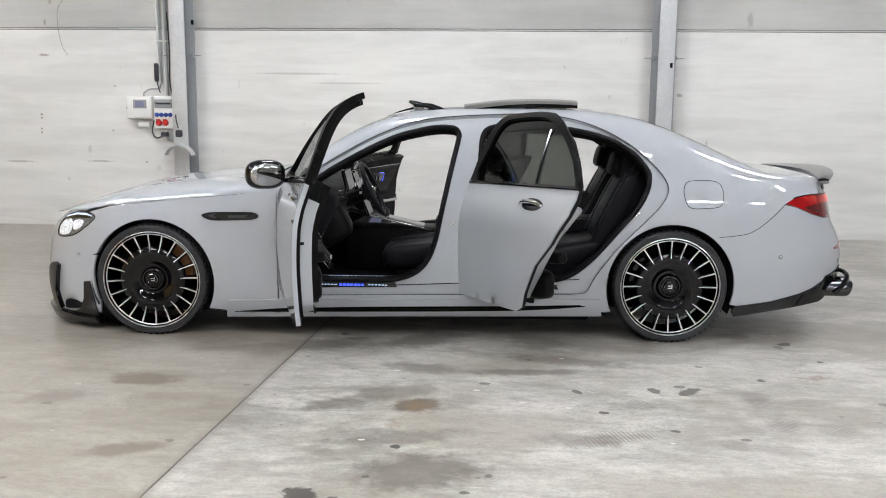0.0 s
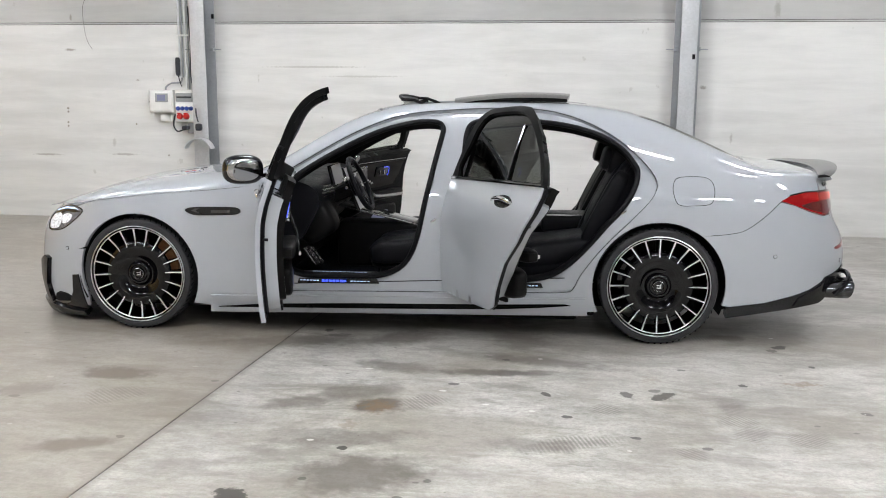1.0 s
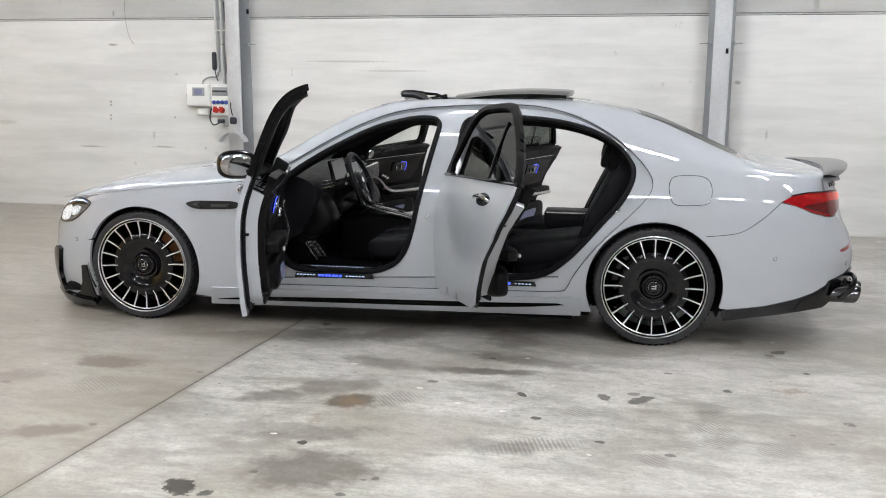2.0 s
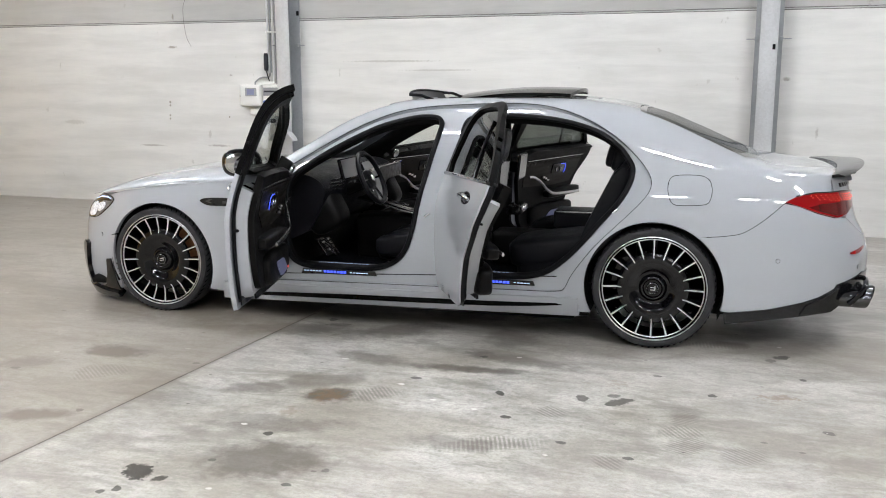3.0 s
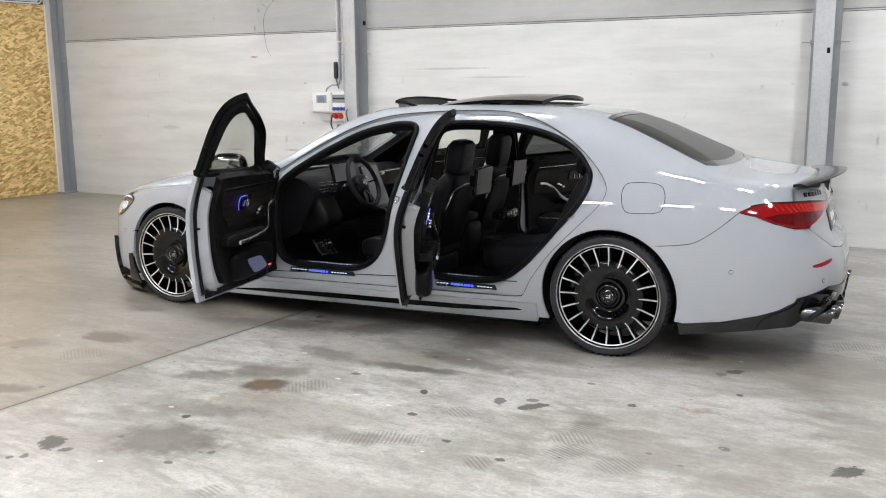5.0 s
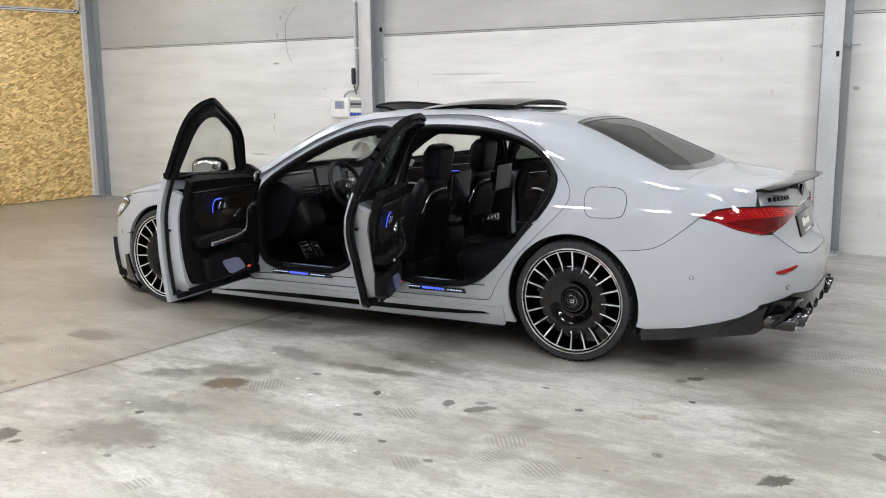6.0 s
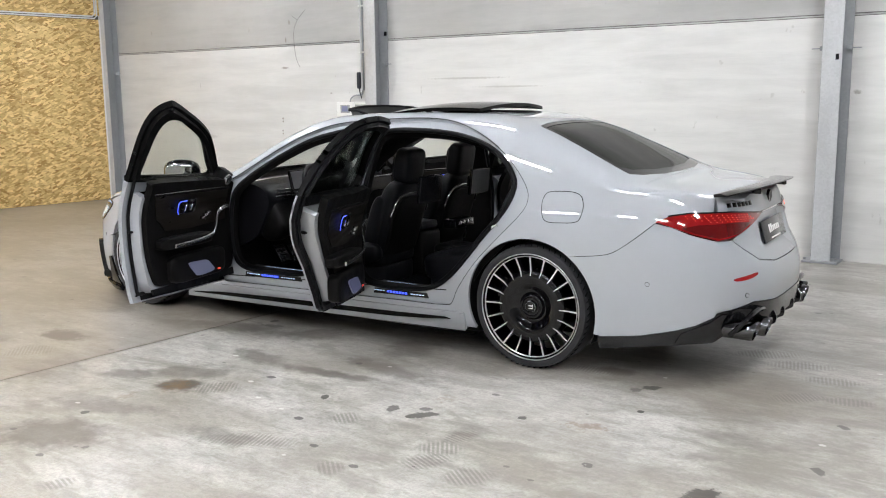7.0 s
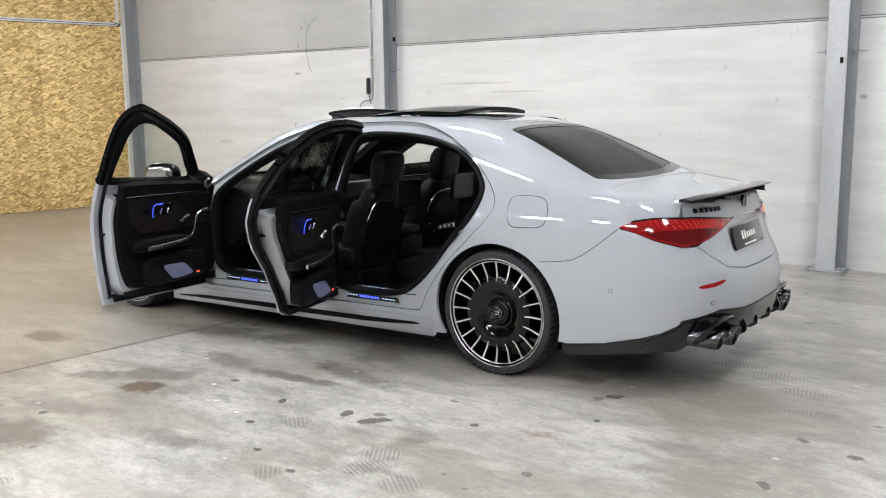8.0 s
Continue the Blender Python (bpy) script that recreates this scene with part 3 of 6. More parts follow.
ed = setting(part("trim", boxes(((-.004, -.022, .0), (.012, -.002, 2.70), .003)), TUBEWHITE), "thin pale strip closing the edge of the strand board", "trim")
ed.matrix_world = SIDE
tr.matrix_world = SIDE
setting(part("wall_south", boxes(((-11, -12.2, -.1), (20, -12.0, 6.0))), WALL, smooth=False), "plain pale concrete wall", "wall")
setting(part("wall_east", boxes(((18.0, -12, -.1), (18.2, 5.2, 6.0))), WALL, smooth=False), "plain pale concrete wall", "wall")
setting(part("ceiling", boxes(((-11, -12.2, 6.0), (20, 5.2, 6.15))), CEIL, smooth=False), "grey sheet metal hall ceiling", "ceiling")


def hall_lamp(x, y):
    """A flat light panel in a steel tray, hung from the ceiling on rods."""
    lamp = part("ceiling_lamp", boxes(((-.64, -.19, 0), (.64, .19, .06), .01)), STEEL_DARK)
    part("diffuser", boxes(((-.60, -.15, -.012), (.60, .15, -.002), .003)), LAMPLIT, lamp, "lit white diffuser")
    lamp.matrix_world = pose(x, y, 4.8)
    for dx in (-.5, .5):
        part("hanger", boxes(((dx - .008, -.008, .06), (dx + .008, .008, 1.2))), STEEL_DARK, lamp)
    return tagged(lamp, "flat white light panel hung under the hall ceiling", "lamp", "hall lamps")


for y, x0, dx, n in ((1.6, -3.6, 4.8, 3), (-3.0, -4.9, 2.9, 6), (-6.6, -4.9, 2.9, 6)):
    for i in range(n):
        hall_lamp(x0 + dx * i, y)

# ---- the car: one surface in its own axes, x to the rear from the front axle, z up ----
from mathutils import geometry

car = new("car")
YS = .91
car.matrix_world = pose(-.0532, .8984, 0, 0, 0, 3.389) @ pose(0, -.90 * (1 - YS), 0)
tagged(car, "light grey four-door saloon with all doors open on concrete", "car")

WB, HUB = 3.216, .352
XF, XR, NF, NR = .10, 3.30, 3.2, 3.5
half = curve_of((.02, .80), (.15, .89), (.24, .922), (.40, .945), (.60, .955), (.75, .95), (.86, .927), (.93, .90), (.985, .877), (1.04, .853), (1.1, .827))
nose = curve_of((.02, -.83), (.12, -.855), (.35, -.855), (.55, -.83), (.66, -.785), (.735, -.70), (.82, -.60), (.95, -.4))
tail = curve_of((.1, 4.37), (.25, 4.405), (.40, 4.425), (.50, 4.432), (.615, 4.41), (.744, 4.347), (.89, 4.308), (.96, 4.285), (1.05, 4.22))
belt = curve_of((-.88, .685), (-.7, .735), (-.4, .79), (0, .845), (.5, .89), (.9, .93), (1.5, .965), (2.2, .985), (3.2, .99), (3.7, 1.015), (3.92, 1.01), (4.1, .99), (4.25, .975), (4.4, .965))
crown = curve_of((-.74, .70), (-.66, .75), (-.5, .82), (-.17, .91), (.2, .955), (.55, .98), (.70, 1.0), (.97, 1.133), (1.13, 1.231), (1.29, 1.317), (1.45, 1.376), (1.6, 1.406), (1.85, 1.423),
                 (2.2, 1.43), (2.6, 1.425), (2.9, 1.398), (3.185, 1.336), (3.42, 1.245), (3.62, 1.155), (3.78, 1.08), (3.87, 1.055), (4.15, 1.028), (4.35, 1.0))
bulge = curve_of((-.9, 2.2), (0, 2.5), (.7, 3.2), (1.05, 5.0), (1.6, 6.0), (2.7, 6.0), (3.2, 4.4), (3.75, 3.0), (4.4, 2.6))
lean = curve_of((.6, 0), (.95, .5), (3.8, .5), (4.4, .5))


def bend(a, b, n):
    k = (b / a) ** (n / (n - 1))
    x = (a ** -n + (k / b) ** n) ** (-1 / n)
    return x, k * x


def arc(v, a, b, n):
    return b * max(1 - min(abs(v) / a, 1) ** n, 0) ** (1 / n)


def plan(s, z):
    """x and half width of the lower body; past the corners s runs on across the nose or the tail."""
    z = min(max(z, 0), 1.08)
    w = half(z)
    if s > XR:
        a = tail(z) - XR
        cx, cy = bend(a, w, NR)
        if s - XR <= cx:
            return s, arc(s - XR, a, w, NR) * (1 - .06 * min(s - XR, 1))
        y = cy - (s - XR - cx)
        x = XR + arc(y, w, a, NR)
        return x, y * (1 - .06 * min(x - XR, 1))
    if s < XF:
        a = XF - nose(z)
        cx, cy = bend(a, w, NF)
        if XF - s <= cx:
            return s, arc(XF - s, a, w, NF)
        y = cy - (XF - s - cx)
        return XF - arc(y, w, a, NF), y
    return s, w


def top_of(x):
    z = belt(x)
    return z, max(plan(x, z)[1], .02), max(crown(x) - z, .01), bulge(x), min(max(lean(x), 0), .5) * max(crown(x) - z, .01)


def skin(s, v):
    """The point of the body's surface, on the +y side."""
    x, y = plan(s, v)
    z0 = belt(x)
    if v <= z0 or s > tail(z0) or s < nose(z0):
        return Vector((x, y, v))
    z0, w, h, n, k = top_of(s)
    cy, cz = bend(w, h, n)
    u = v - z0
    if u <= cz:
        return Vector((s, arc(u, h, w, n) * (1 - k * u / h), v))
    y = cy - (u - cz)
    z = arc(y, w, h, n)
    return Vector((s, y * (1 - k * z / h), z0 + z))


def v_z(x, z):
    z0, w, h, n, k = top_of(x)
    if z <= z0:
        return z
    cy, cz = bend(w, h, n)
    if z - z0 <= cz:
        return z
    return z0 + cz + cy - arc(z - z0, h, w, n)


def v_y(x, y):
    z0, w, h, n, k = top_of(x)
    cy, cz = bend(w, h, n)
    lo, hi = 0.0, w
    for _ in range(24):
        q = (lo + hi) / 2
        if q * (1 - k * arc(q, w, h, n) / h) < abs(y):
            lo = q
        else:
            hi = q
    if lo > cy:
        return z0 + arc(lo, w, h, n)
    return z0 + cz + cy - math.copysign(lo, y)


def s_y(y, z):
    """How far along the contour the tail's point with that y lies."""
    cx, cy = bend(tail(z) - XR, half(z), NR)
    return XR + cx + cy - y


def nrm(s, v):
    e = .02
    n = (skin(s + e, v) - skin(s - e, v)).cross(skin(s, v + e) - skin(s, v - e))
    if n.length < 1e-9:
        return Vector((0, 0, 1))
    n.normalize()
    p = skin(s, v)
    if n.dot(p - Vector((min(max(p.x, .4), 3.4), 0, .62))) < 0:
        n.negate()
    return n


def at(s, v, off=0.0, sgn=-1):
    p = skin(s, v) + nrm(s, v) * off
    return Vector((p.x, p.y * sgn, p.z))


def patch(name, outline, mat, parent, holes=(), sgn=-1, off=0.0, thick=.01, step=.045, label="", edge=.025, lay=None):
    """A panel: a region of the surface, laid off it and given thickness. lay: another depth for each (s, v)."""
    loops = [dense(loop, edge) for loop in (outline, *holes)]
    pts, edges = [], []
    for loop in loops:
        k = len(pts)
        pts += [Vector(p) for p in loop]
        edges += [(k + i, k + (i + 1) % len(loop)) for i in range(len(loop))]
    xs, ys = [p[0] for p in outline], [p[1] for p in outline]
    y = min(ys) + step / 2
    row = 0
    while y < max(ys):
        x = min(xs) + step * (.25 + .5 * (row % 2))
        while x < max(xs):
            if inside((x, y), loops[0]) and not any(inside((x, y), h) for h in loops[1:]):
                if min((x - q[0]) ** 2 + (y - q[1]) ** 2 for q in pts[:sum(map(len, loops))]) > (step * .45) ** 2:
                    pts.append(Vector((x, y)))
            x += step
        y += step * .87
        row += 1
    v2, _, tris, *_ = geometry.delaunay_2d_cdt(pts, edges, [], 0, 1e-6)
    tris = [t for t in tris if inside(tuple(sum((v2[i] for i in t), Vector((0, 0))) / 3), loops[0])
            and not any(inside(tuple(sum((v2[i] for i in t), Vector((0, 0))) / 3), h) for h in loops[1:])]
    return sheet(name, v2, tris, mat, parent, sgn, off, thick, label, lay)


def sheet(name, v2, tris, mat, parent, sgn, off, thick, label, lay=None):
    n = len(v2)
    P = [skin(p[0], p[1]) for p in v2]
    N = [nrm(p[0], p[1]) for p in v2]
    d = [off + (lay(p[0], p[1]) if lay else 0) for p in v2]
    f = lambda p: (p.x, p.y * sgn, p.z)
    front = [f(P[i] + N[i] * d[i]) for i in range(n)]
    back = [f(P[i] + N[i] * (d[i] - thick)) for i in range(n)]
    fn = [f(v) for v in N]
    used = {}
    for t in tris:
        for i in range(len(t)):
            a, b = t[i], t[(i + 1) % len(t)]
            used[(a, b)] = used.get((a, b), 0) + 1
    faces, normals, rim = [], [], []
    for t in tris:
        a, b, c = [Vector(front[i]) for i in t[:3]]
        g = (b - a).cross(c - a)
        t = tuple(t) if g.dot(Vector(fn[t[0]])) >= 0 else tuple(t)[::-1]
        faces.append(t)
        normals += [fn[i] for i in t]
        faces.append(tuple(n + i for i in t[::-1]))
        normals += [tuple(-c for c in fn[i]) for i in t[::-1]]
    ends, sides = {}, []
    for (a, b) in used:
        if (b, a) not in used:
            w = (Vector(front[b]) - Vector(front[a])).cross(Vector(back[a]) - Vector(front[a]))
            w = w.normalized() if w.length > 1e-12 else Vector((0, 0, 1))
            sides.append((a, b, w))
            for i in (a, b):
                ends[i] = ends.get(i, Vector((0, 0, 0))) + w
    for a, b, w in sides:
        # the rim runs on smoothly round soft bends
        wa, wb = [tuple(ends[i].normalized()) if ends[i].length > 1.7 else tuple(w) for i in (a, b)]
        k = 2 * n + len(rim)
        rim += [front[a], front[b], back[b], back[a]]
        faces.append((k, k + 1, k + 2, k + 3))
        normals += [wa, wb, wb, wa]
    return obj(name, front + back + rim, faces, mat, parent, label, normals)


def ribbon(name, line, r, mat, parent, sgn=-1, off=0.0, closed=True, flat=1.0, label="", seg=8, step=.03):
    """A round strip along a line on the surface."""
    pts = dense(line, step) if closed else dense(line, step)[:-max(1, math.ceil(math.dist(line[-1], line[0]) / step)) + 1]
    bm = bmesh.new()
    tube(bm, [at(p[0], p[1], off, sgn) for p in pts], r, closed, seg, flat)
    return part(name, bm, mat, parent, label)


def vz(pts):
    return [(x, v_z(x, z)) for x, z in pts]


# outlines in the side view
AP_F = smooth_loop([(.93, .80), (.922, .62), (.94, .47), (.985, .395), (1.095, .365), (1.30, .366), (1.50, .37), (1.63, .41), (1.715, .49), (1.77, .63), (1.815, .85), (1.865, 1.08), (1.90, 1.23),
                    (1.905, 1.285), (1.87, 1.318), (1.77, 1.322), (1.66, 1.302), (1.50, 1.255), (1.30, 1.16), (1.11, 1.05), (.98, .955), (.937, .89)], 4)
AP_R = smooth_loop([(2.025, .60), (2.02, .46), (2.06, .39), (2.20, .365), (2.45, .375), (2.59, .41), (2.71, .50), (2.81, .61), (2.90, .72), (3.0, .84), (3.06, .95), (3.075, 1.035), (3.05, 1.09),
                    (2.985, 1.165), (2.86, 1.245), (2.68, 1.30), (2.47, 1.328), (2.22, 1.335), (2.10, 1.32), (2.055, 1.27), (2.042, 1.15), (2.035, .97), (2.03, .78)], 4)
DOOR_F_LOW = [(1.915, .985), (1.91, .80), (1.895, .55), (1.88, .36), (1.87, .295), (1.5, .282), (.95, .27), (.83, .268), (.808, .30), (.80, .55), (.80, .80), (.805, .93)]
DOOR_F_UP = smooth_loop([(.80, .925), (.86, .96), (.97, 1.05), (1.1, 1.15), (1.24, 1.24), (1.4, 1.308), (1.55, 1.352), (1.68, 1.38), (1.80, 1.399), (1.862, 1.405)], 3, False) + [(1.876, 1.396), (1.90, 1.2), (1.915, .985)]
DOOR_R_LOW = [(3.172, .985), (3.178, .945), (3.152, .86), (3.03, .71), (2.88, .585), (2.76, .42), (2.72, .335), (2.66, .305), (2.4, .298), (1.93, .292), (1.892, .31), (1.895, .36), (1.91, .55), (1.924, .80), (1.93, .985)]
DOOR_R_UP = [(1.93, .985), (1.94, 1.2), (1.945, 1.372), (1.965, 1.386), (2.16, 1.392), (2.35, 1.393), (2.55, 1.378), (2.75, 1.325), (2.93, 1.235), (3.06, 1.13), (3.145, 1.035), (3.172, .985)]
UNION = vz(smooth_loop([(.80, .35), (.80, .60), (.80, .80), (.805, .92), (.86, .957), (1.0, 1.037), (1.2, 1.157), (1.4, 1.262), (1.6, 1.337), (1.78, 1.369), (2.0, 1.385), (2.16, 1.392), (2.35, 1.395), (2.55, 1.38), (2.75, 1.327),
                        (2.93, 1.237), (3.06, 1.137), (3.155, 1.035), (3.188, .955), (3.153, .87), (3.022, .73), (2.882, .585), (2.76, .42), (2.715, .33), (2.66, .30), (2.4, .293), (1.9, .283), (1.5, .276), (.95, .265), (.83, .268)], 3))


def arch(cx, r, a0, a1, n=28, cz=HUB):
    return [(cx + r * math.cos(radians(a0 + (a1 - a0) * i / n)), cz + r * math.sin(radians(a0 + (a1 - a0) * i / n))) for i in range(n + 1)]


SCREEN_EDGE = [(.70, .715), (.80, .70), (.97, .665), (1.13, .635), (1.29, .605), (1.45, .575), (1.55, .555)]
REAR_EDGE = [(3.08, .50), (3.12, .525), (3.3, .57), (3.5, .615), (3.62, .645), (3.69, .655)]


SEAM = smooth_loop([(3.50, .669), (3.615, .681), (3.70, .703), (3.80, .772), (3.905, .864)], 5, False)


def tail_wide(edge):
    """The outline of one half of the tail joined with its mirror image."""
    return edge + [(2 * s_y(0, z) - s, z) for s, z in edge[::-1] if s_y(0, z) - s > .01]


for sgn in (-1, 1):
    # front wing with its wheel arch
    lower = [(.50, .155), (.79, .16), (.792, .60), (.792, .925), (.70, belt(.70) - .002), (.5, belt(.5) - .002), (.25, belt(.25) - .002), (0, belt(0) - .002), (-.25, belt(-.25) - .002), (-.40, .765), (-.405, .69), (-.40, .62), (-.385, .50)]
    a = arch(.01, .385, 155, -28)
    wing = patch("front_wing", lower + a, PAINT, car, sgn=sgn, thick=.03)
    # side frame: pillars, roof rails, sill and rear wing in one pressing
    edge = [(.797, .155), (1.5, .165), (2.2, .175), (2.80, .183)] + arch(WB, .392, 205, 53, cz=.35) + SEAM + [(3.98, .908), (4.06, .918)]
    edge += [(s_y(.68, .95) - .06, .918), (s_y(.68, .95) - .004, .916), (s_y(.68, .95) - .004, .982)]
    edge += [(4.13, v_y(4.13, .62)), (4.08, v_y(4.08, .63)), (4.0, v_y(4.0, .665)), (3.9, v_y(3.9, .70)), (3.82, v_y(3.82, .715)), (3.745, v_y(3.745, .70)), (3.69, v_y(3.69, .655))]
    edge += [(x, v_y(x, y)) for x, y in REAR_EDGE[::-1]][1:] + [(2.9, v_y(2.9, .50)), (2.4, v_y(2.4, .50)), (1.9, v_y(1.9, .50)), (1.55, v_y(1.55, .50))]
    edge += [(x, v_y(x, y)) for x, y in SCREEN_EDGE[::-1]] + [(.70, belt(.70)), (.797, .925)]
    frame_side = patch("side_frame", edge, PAINT, car, holes=[UNION], sgn=sgn, thick=.02, step=.03)
    # the step that the doors close against
    patch("door_rebate", UNION, PAINT, car, holes=[vz(AP_F), vz(AP_R)], sgn=sgn, off=-.028, thick=.004)
    bm = bmesh.new()
    loop = dense(UNION, .03)
    a0 = [bm.verts.new(at(p[0], p[1], -.002, sgn)) for p in loop]
    b0 = [bm.verts.new(at(p[0], p[1], -.030, sgn)) for p in loop]
    for i in range(len(loop)):
        bm.faces.new((a0[i - 1], a0[i], b0[i], b0[i - 1]))
    part("rebate_edge", bm, PAINT, car)
    # thin dark ribbon draws the shade along the rebate's outer edge
    ribbon("rebate_line", inset(dense(UNION, .03), .003), .0016, RUBBER, car, sgn, -.004, seg=6)
    # black patch painted over the rebate for the dark of the hinge gap
    patch("hinge_seal", [(.801, .31), (.802, .60), (.803, .90), (.838, .905), (.832, .60), (.832, .31)], RUBBER, car, sgn=sgn, off=-.0265, thick=.003)
    # thin dark line along the sill below the openings
    ribbon("sill_seal", [(.86 + .18 * i, .304 + .0085 * i) for i in range(11)], .003, RUBBER, car, sgn, -.025, closed=False, seg=6)
    for ap in (AP_F, AP_R):
        loop = vz(ap)
        ribbon("door_seal", loop, .016, RUBBER, car, sgn, -.022, label="black rubber door seal")
        bm = bmesh.new()
        dl = dense(loop, .03)
        a0 = [bm.verts.new(at(p[0], p[1], -.030, sgn)) for p in dl]
        dl2 = inset(dl, .012)
        b0 = [bm.verts.new(at(p[0], p[1], -.075, sgn)) for p in dl2]
        for i in range(len(dl)):
            bm.faces.new((a0[i - 1], a0[i], b0[i], b0[i - 1]))
        part("opening_trim", bm, TRIM, car)
    flare = lambda s, v: .45 * max(.235 - v, 0)
    # sill blade: painted edge with a gloss black stripe
    patch("side_skirt", [(.47, .148), (.47, .232), (1.5, .25), (2.3, .262), (2.79, .272), (2.80, .178), (2.0, .168), (1.2, .158)], PAINT, car, sgn=sgn, off=.012, thick=.03, lay=flare, step=.03, edge=.024)
    patch("skirt_stripe", [(.52, .176), (.80, .195), (1.35, .210), (1.85, .218), (2.27, .225), (2.66, .236), (2.70, .229), (2.5, .214), (2.27, .203), (1.85, .194), (1.35, .187), (.9, .181)], ROOFGLASS, car, sgn=sgn, off=.0195, thick=.012, step=.02, lay=flare)
    # front wing vent
    vent = patch("wing_vent", smooth_loop([(.335, .762), (.36, .778), (.42, .785), (.55, .787), (.655, .785), (.685, .762), (.65, .742), (.5, .735), (.39, .736)], 4), GLOSS, car, sgn=sgn, off=.008, thick=.014, label="gloss black slatted wing vent")
    patch("vent_badge", [(.50, .75), (.50, .766), (.62, .769), (.62, .752)], DARKCHROME, vent, sgn=sgn, off=.0105, thick=.004)
    patch("vent_blade", [(.40, .752), (.375, .762), (.40, .775), (.43, .777), (.405, .763), (.425, .751)], DARKCHROME, vent, sgn=sgn, off=.0105, thick=.004)
    # wheel wells
    for cx in (.01, WB):
        bm = bmesh.new()
        ring = arch(cx, .40, -25, 205, 30)
        a0 = [bm.verts.new((x, .905 * sgn, z)) for x, z in ring]
        b0 = [bm.verts.new((x, .52 * sgn, z)) for x, z in ring]
        for i in range(len(ring) - 1):
            bm.faces.new((a0[i], a0[i + 1], b0[i + 1], b0[i]))
        bm.faces.new(b0)
        part("wheel_well", bm, WELL, car)
    # front bumper side and lip
    front_s = lambda y, z: XF - sum(bend(XF - nose(z), half(z), NF)) + y
    patch("front_bumper", [(-.385, .50), (-.40, .62), (-.405, .69), (-.40, .765), (-.55, belt(-.55)), (-.66, belt(-.66)), (front_s(.0, .69), .69), (front_s(.0, .12), .12)] + [(front_s(.45, .10), .10), (-.50, .115), (-.36, .12)] + arch(.01, .385, 203, 157, 8)[0:],
          PAINT, car, sgn=sgn, thick=.02)
    patch("air_blade", [(-.62, .42), (-.655, .435), (-.70, .40), (-.72, .30), (-.69, .17), (-.665, .12), (-.64, .13), (-.66, .25)], GLOSS, car, sgn=sgn, off=.03, thick=.04)
    patch("air_blade", [(-.40, .335), (-.44, .33), (-.455, .22), (-.50, .14), (-.56, .11), (-.42, .09), (-.375, .10), (-.385, .22)], GLOSS, car, sgn=sgn, off=.012, thick=.03)
    patch("front_lip", [(front_s(.0, .1), .07), (front_s(.0, .1), .115), (front_s(.45, .1), .115), (-.62, .115), (-.50, .10), (-.40, .095), (-.38, .065), (-.52, .055), (front_s(.45, .1), .055)], CARBON, car, sgn=sgn, off=.03, thick=.06)
    lens = smooth_loop([(-.625, .605), (-.64, .66), (-.60, .72), (-.48, .762), (-.41, .765), (-.345, .738), (-.44, .655), (-.52, .615)], 4)
    head = patch("headlamp", lens, HEADBODY, car, sgn=sgn, off=.004, thick=.02, label="clear headlamp with chrome inside")
    ribbon("lens_edge", lens, .0035, GLOSS, head, sgn, .004, seg=6, step=.012)
    patch("reflector", smooth_loop([(-.612, .615), (-.622, .66), (-.595, .695), (-.55, .712), (-.512, .70), (-.518, .65), (-.548, .622)], 4), HEADGLASS, head, sgn=sgn, off=.007, thick=.008, step=.02)
    patch("reflector", smooth_loop([(-.498, .655), (-.502, .70), (-.46, .715), (-.425, .708), (-.452, .668)], 4), HEADGLASS, head, sgn=sgn, off=.007, thick=.008, step=.02)
    patch("lamp_divider", [(-.618, .708), (-.60, .716), (-.48, .742), (-.41, .743), (-.36, .732), (-.41, .727), (-.48, .726), (-.59, .70)], GLOSS, head, sgn=sgn, off=.0095, thick=.006, step=.02)
    patch("day_lamp", [(-.585, .722), (-.48, .752), (-.41, .756), (-.365, .742), (-.41, .748), (-.48, .744), (-.58, .716)], LEDWHITE, head, sgn=sgn, off=.0095, thick=.004, step=.02)
    # park sensors
    for s, z in ((3.885, .545), (s_y(.655, .488), .488), (-.47, .50)):
        bm = bmesh.new()
        p, n = at(s, z, .0, sgn), nrm(s, z)
        n = Vector((n.x, n.y * sgn, n.z))
        lathe(bm, [(.001, .004), (.009, .004), (.0105, .001)], 20, Matrix.Translation(p) @ n.to_track_quat("Y", "Z").to_matrix().to_4x4())
        part("park_sensor", bm, PAINT, car)
        bm = bmesh.new()
        lathe(bm, [(.0105, .0015), (.0125, .0015), (.0125, -.003)], 20, Matrix.Translation(p) @ n.to_track_quat("Y", "Z").to_matrix().to_4x4())
        part("sensor_ring", bm, RUBBER, car)

    # rear bumper, apron and lamps
    if sgn < 0:
        # the loops start and end on the middle line
        edge = [(s_y(0, .43), .432), (s_y(.36, .43), .434), (s_y(.6, .45), .452), (s_y(.79, .42), .402), (4.20, .378), (4.12, .335), (4.03, .305), (3.845, .262), (3.64, .236)] + arch(WB, .392, -16, 53, 16, .35)
        edge += [(x, z - .003) for x, z in SEAM] + [(3.985, .842), (4.08, .803), (s_y(.73, .78), .767), (s_y(.66, .77), .768), (s_y(.6, .72), .72), (s_y(.5, .66), .655), (s_y(.3, .63), .63), (s_y(0, .62), .625)]
        patch("rear_bumper", tail_wide(edge), PAINT, car, sgn=sgn, thick=.02)
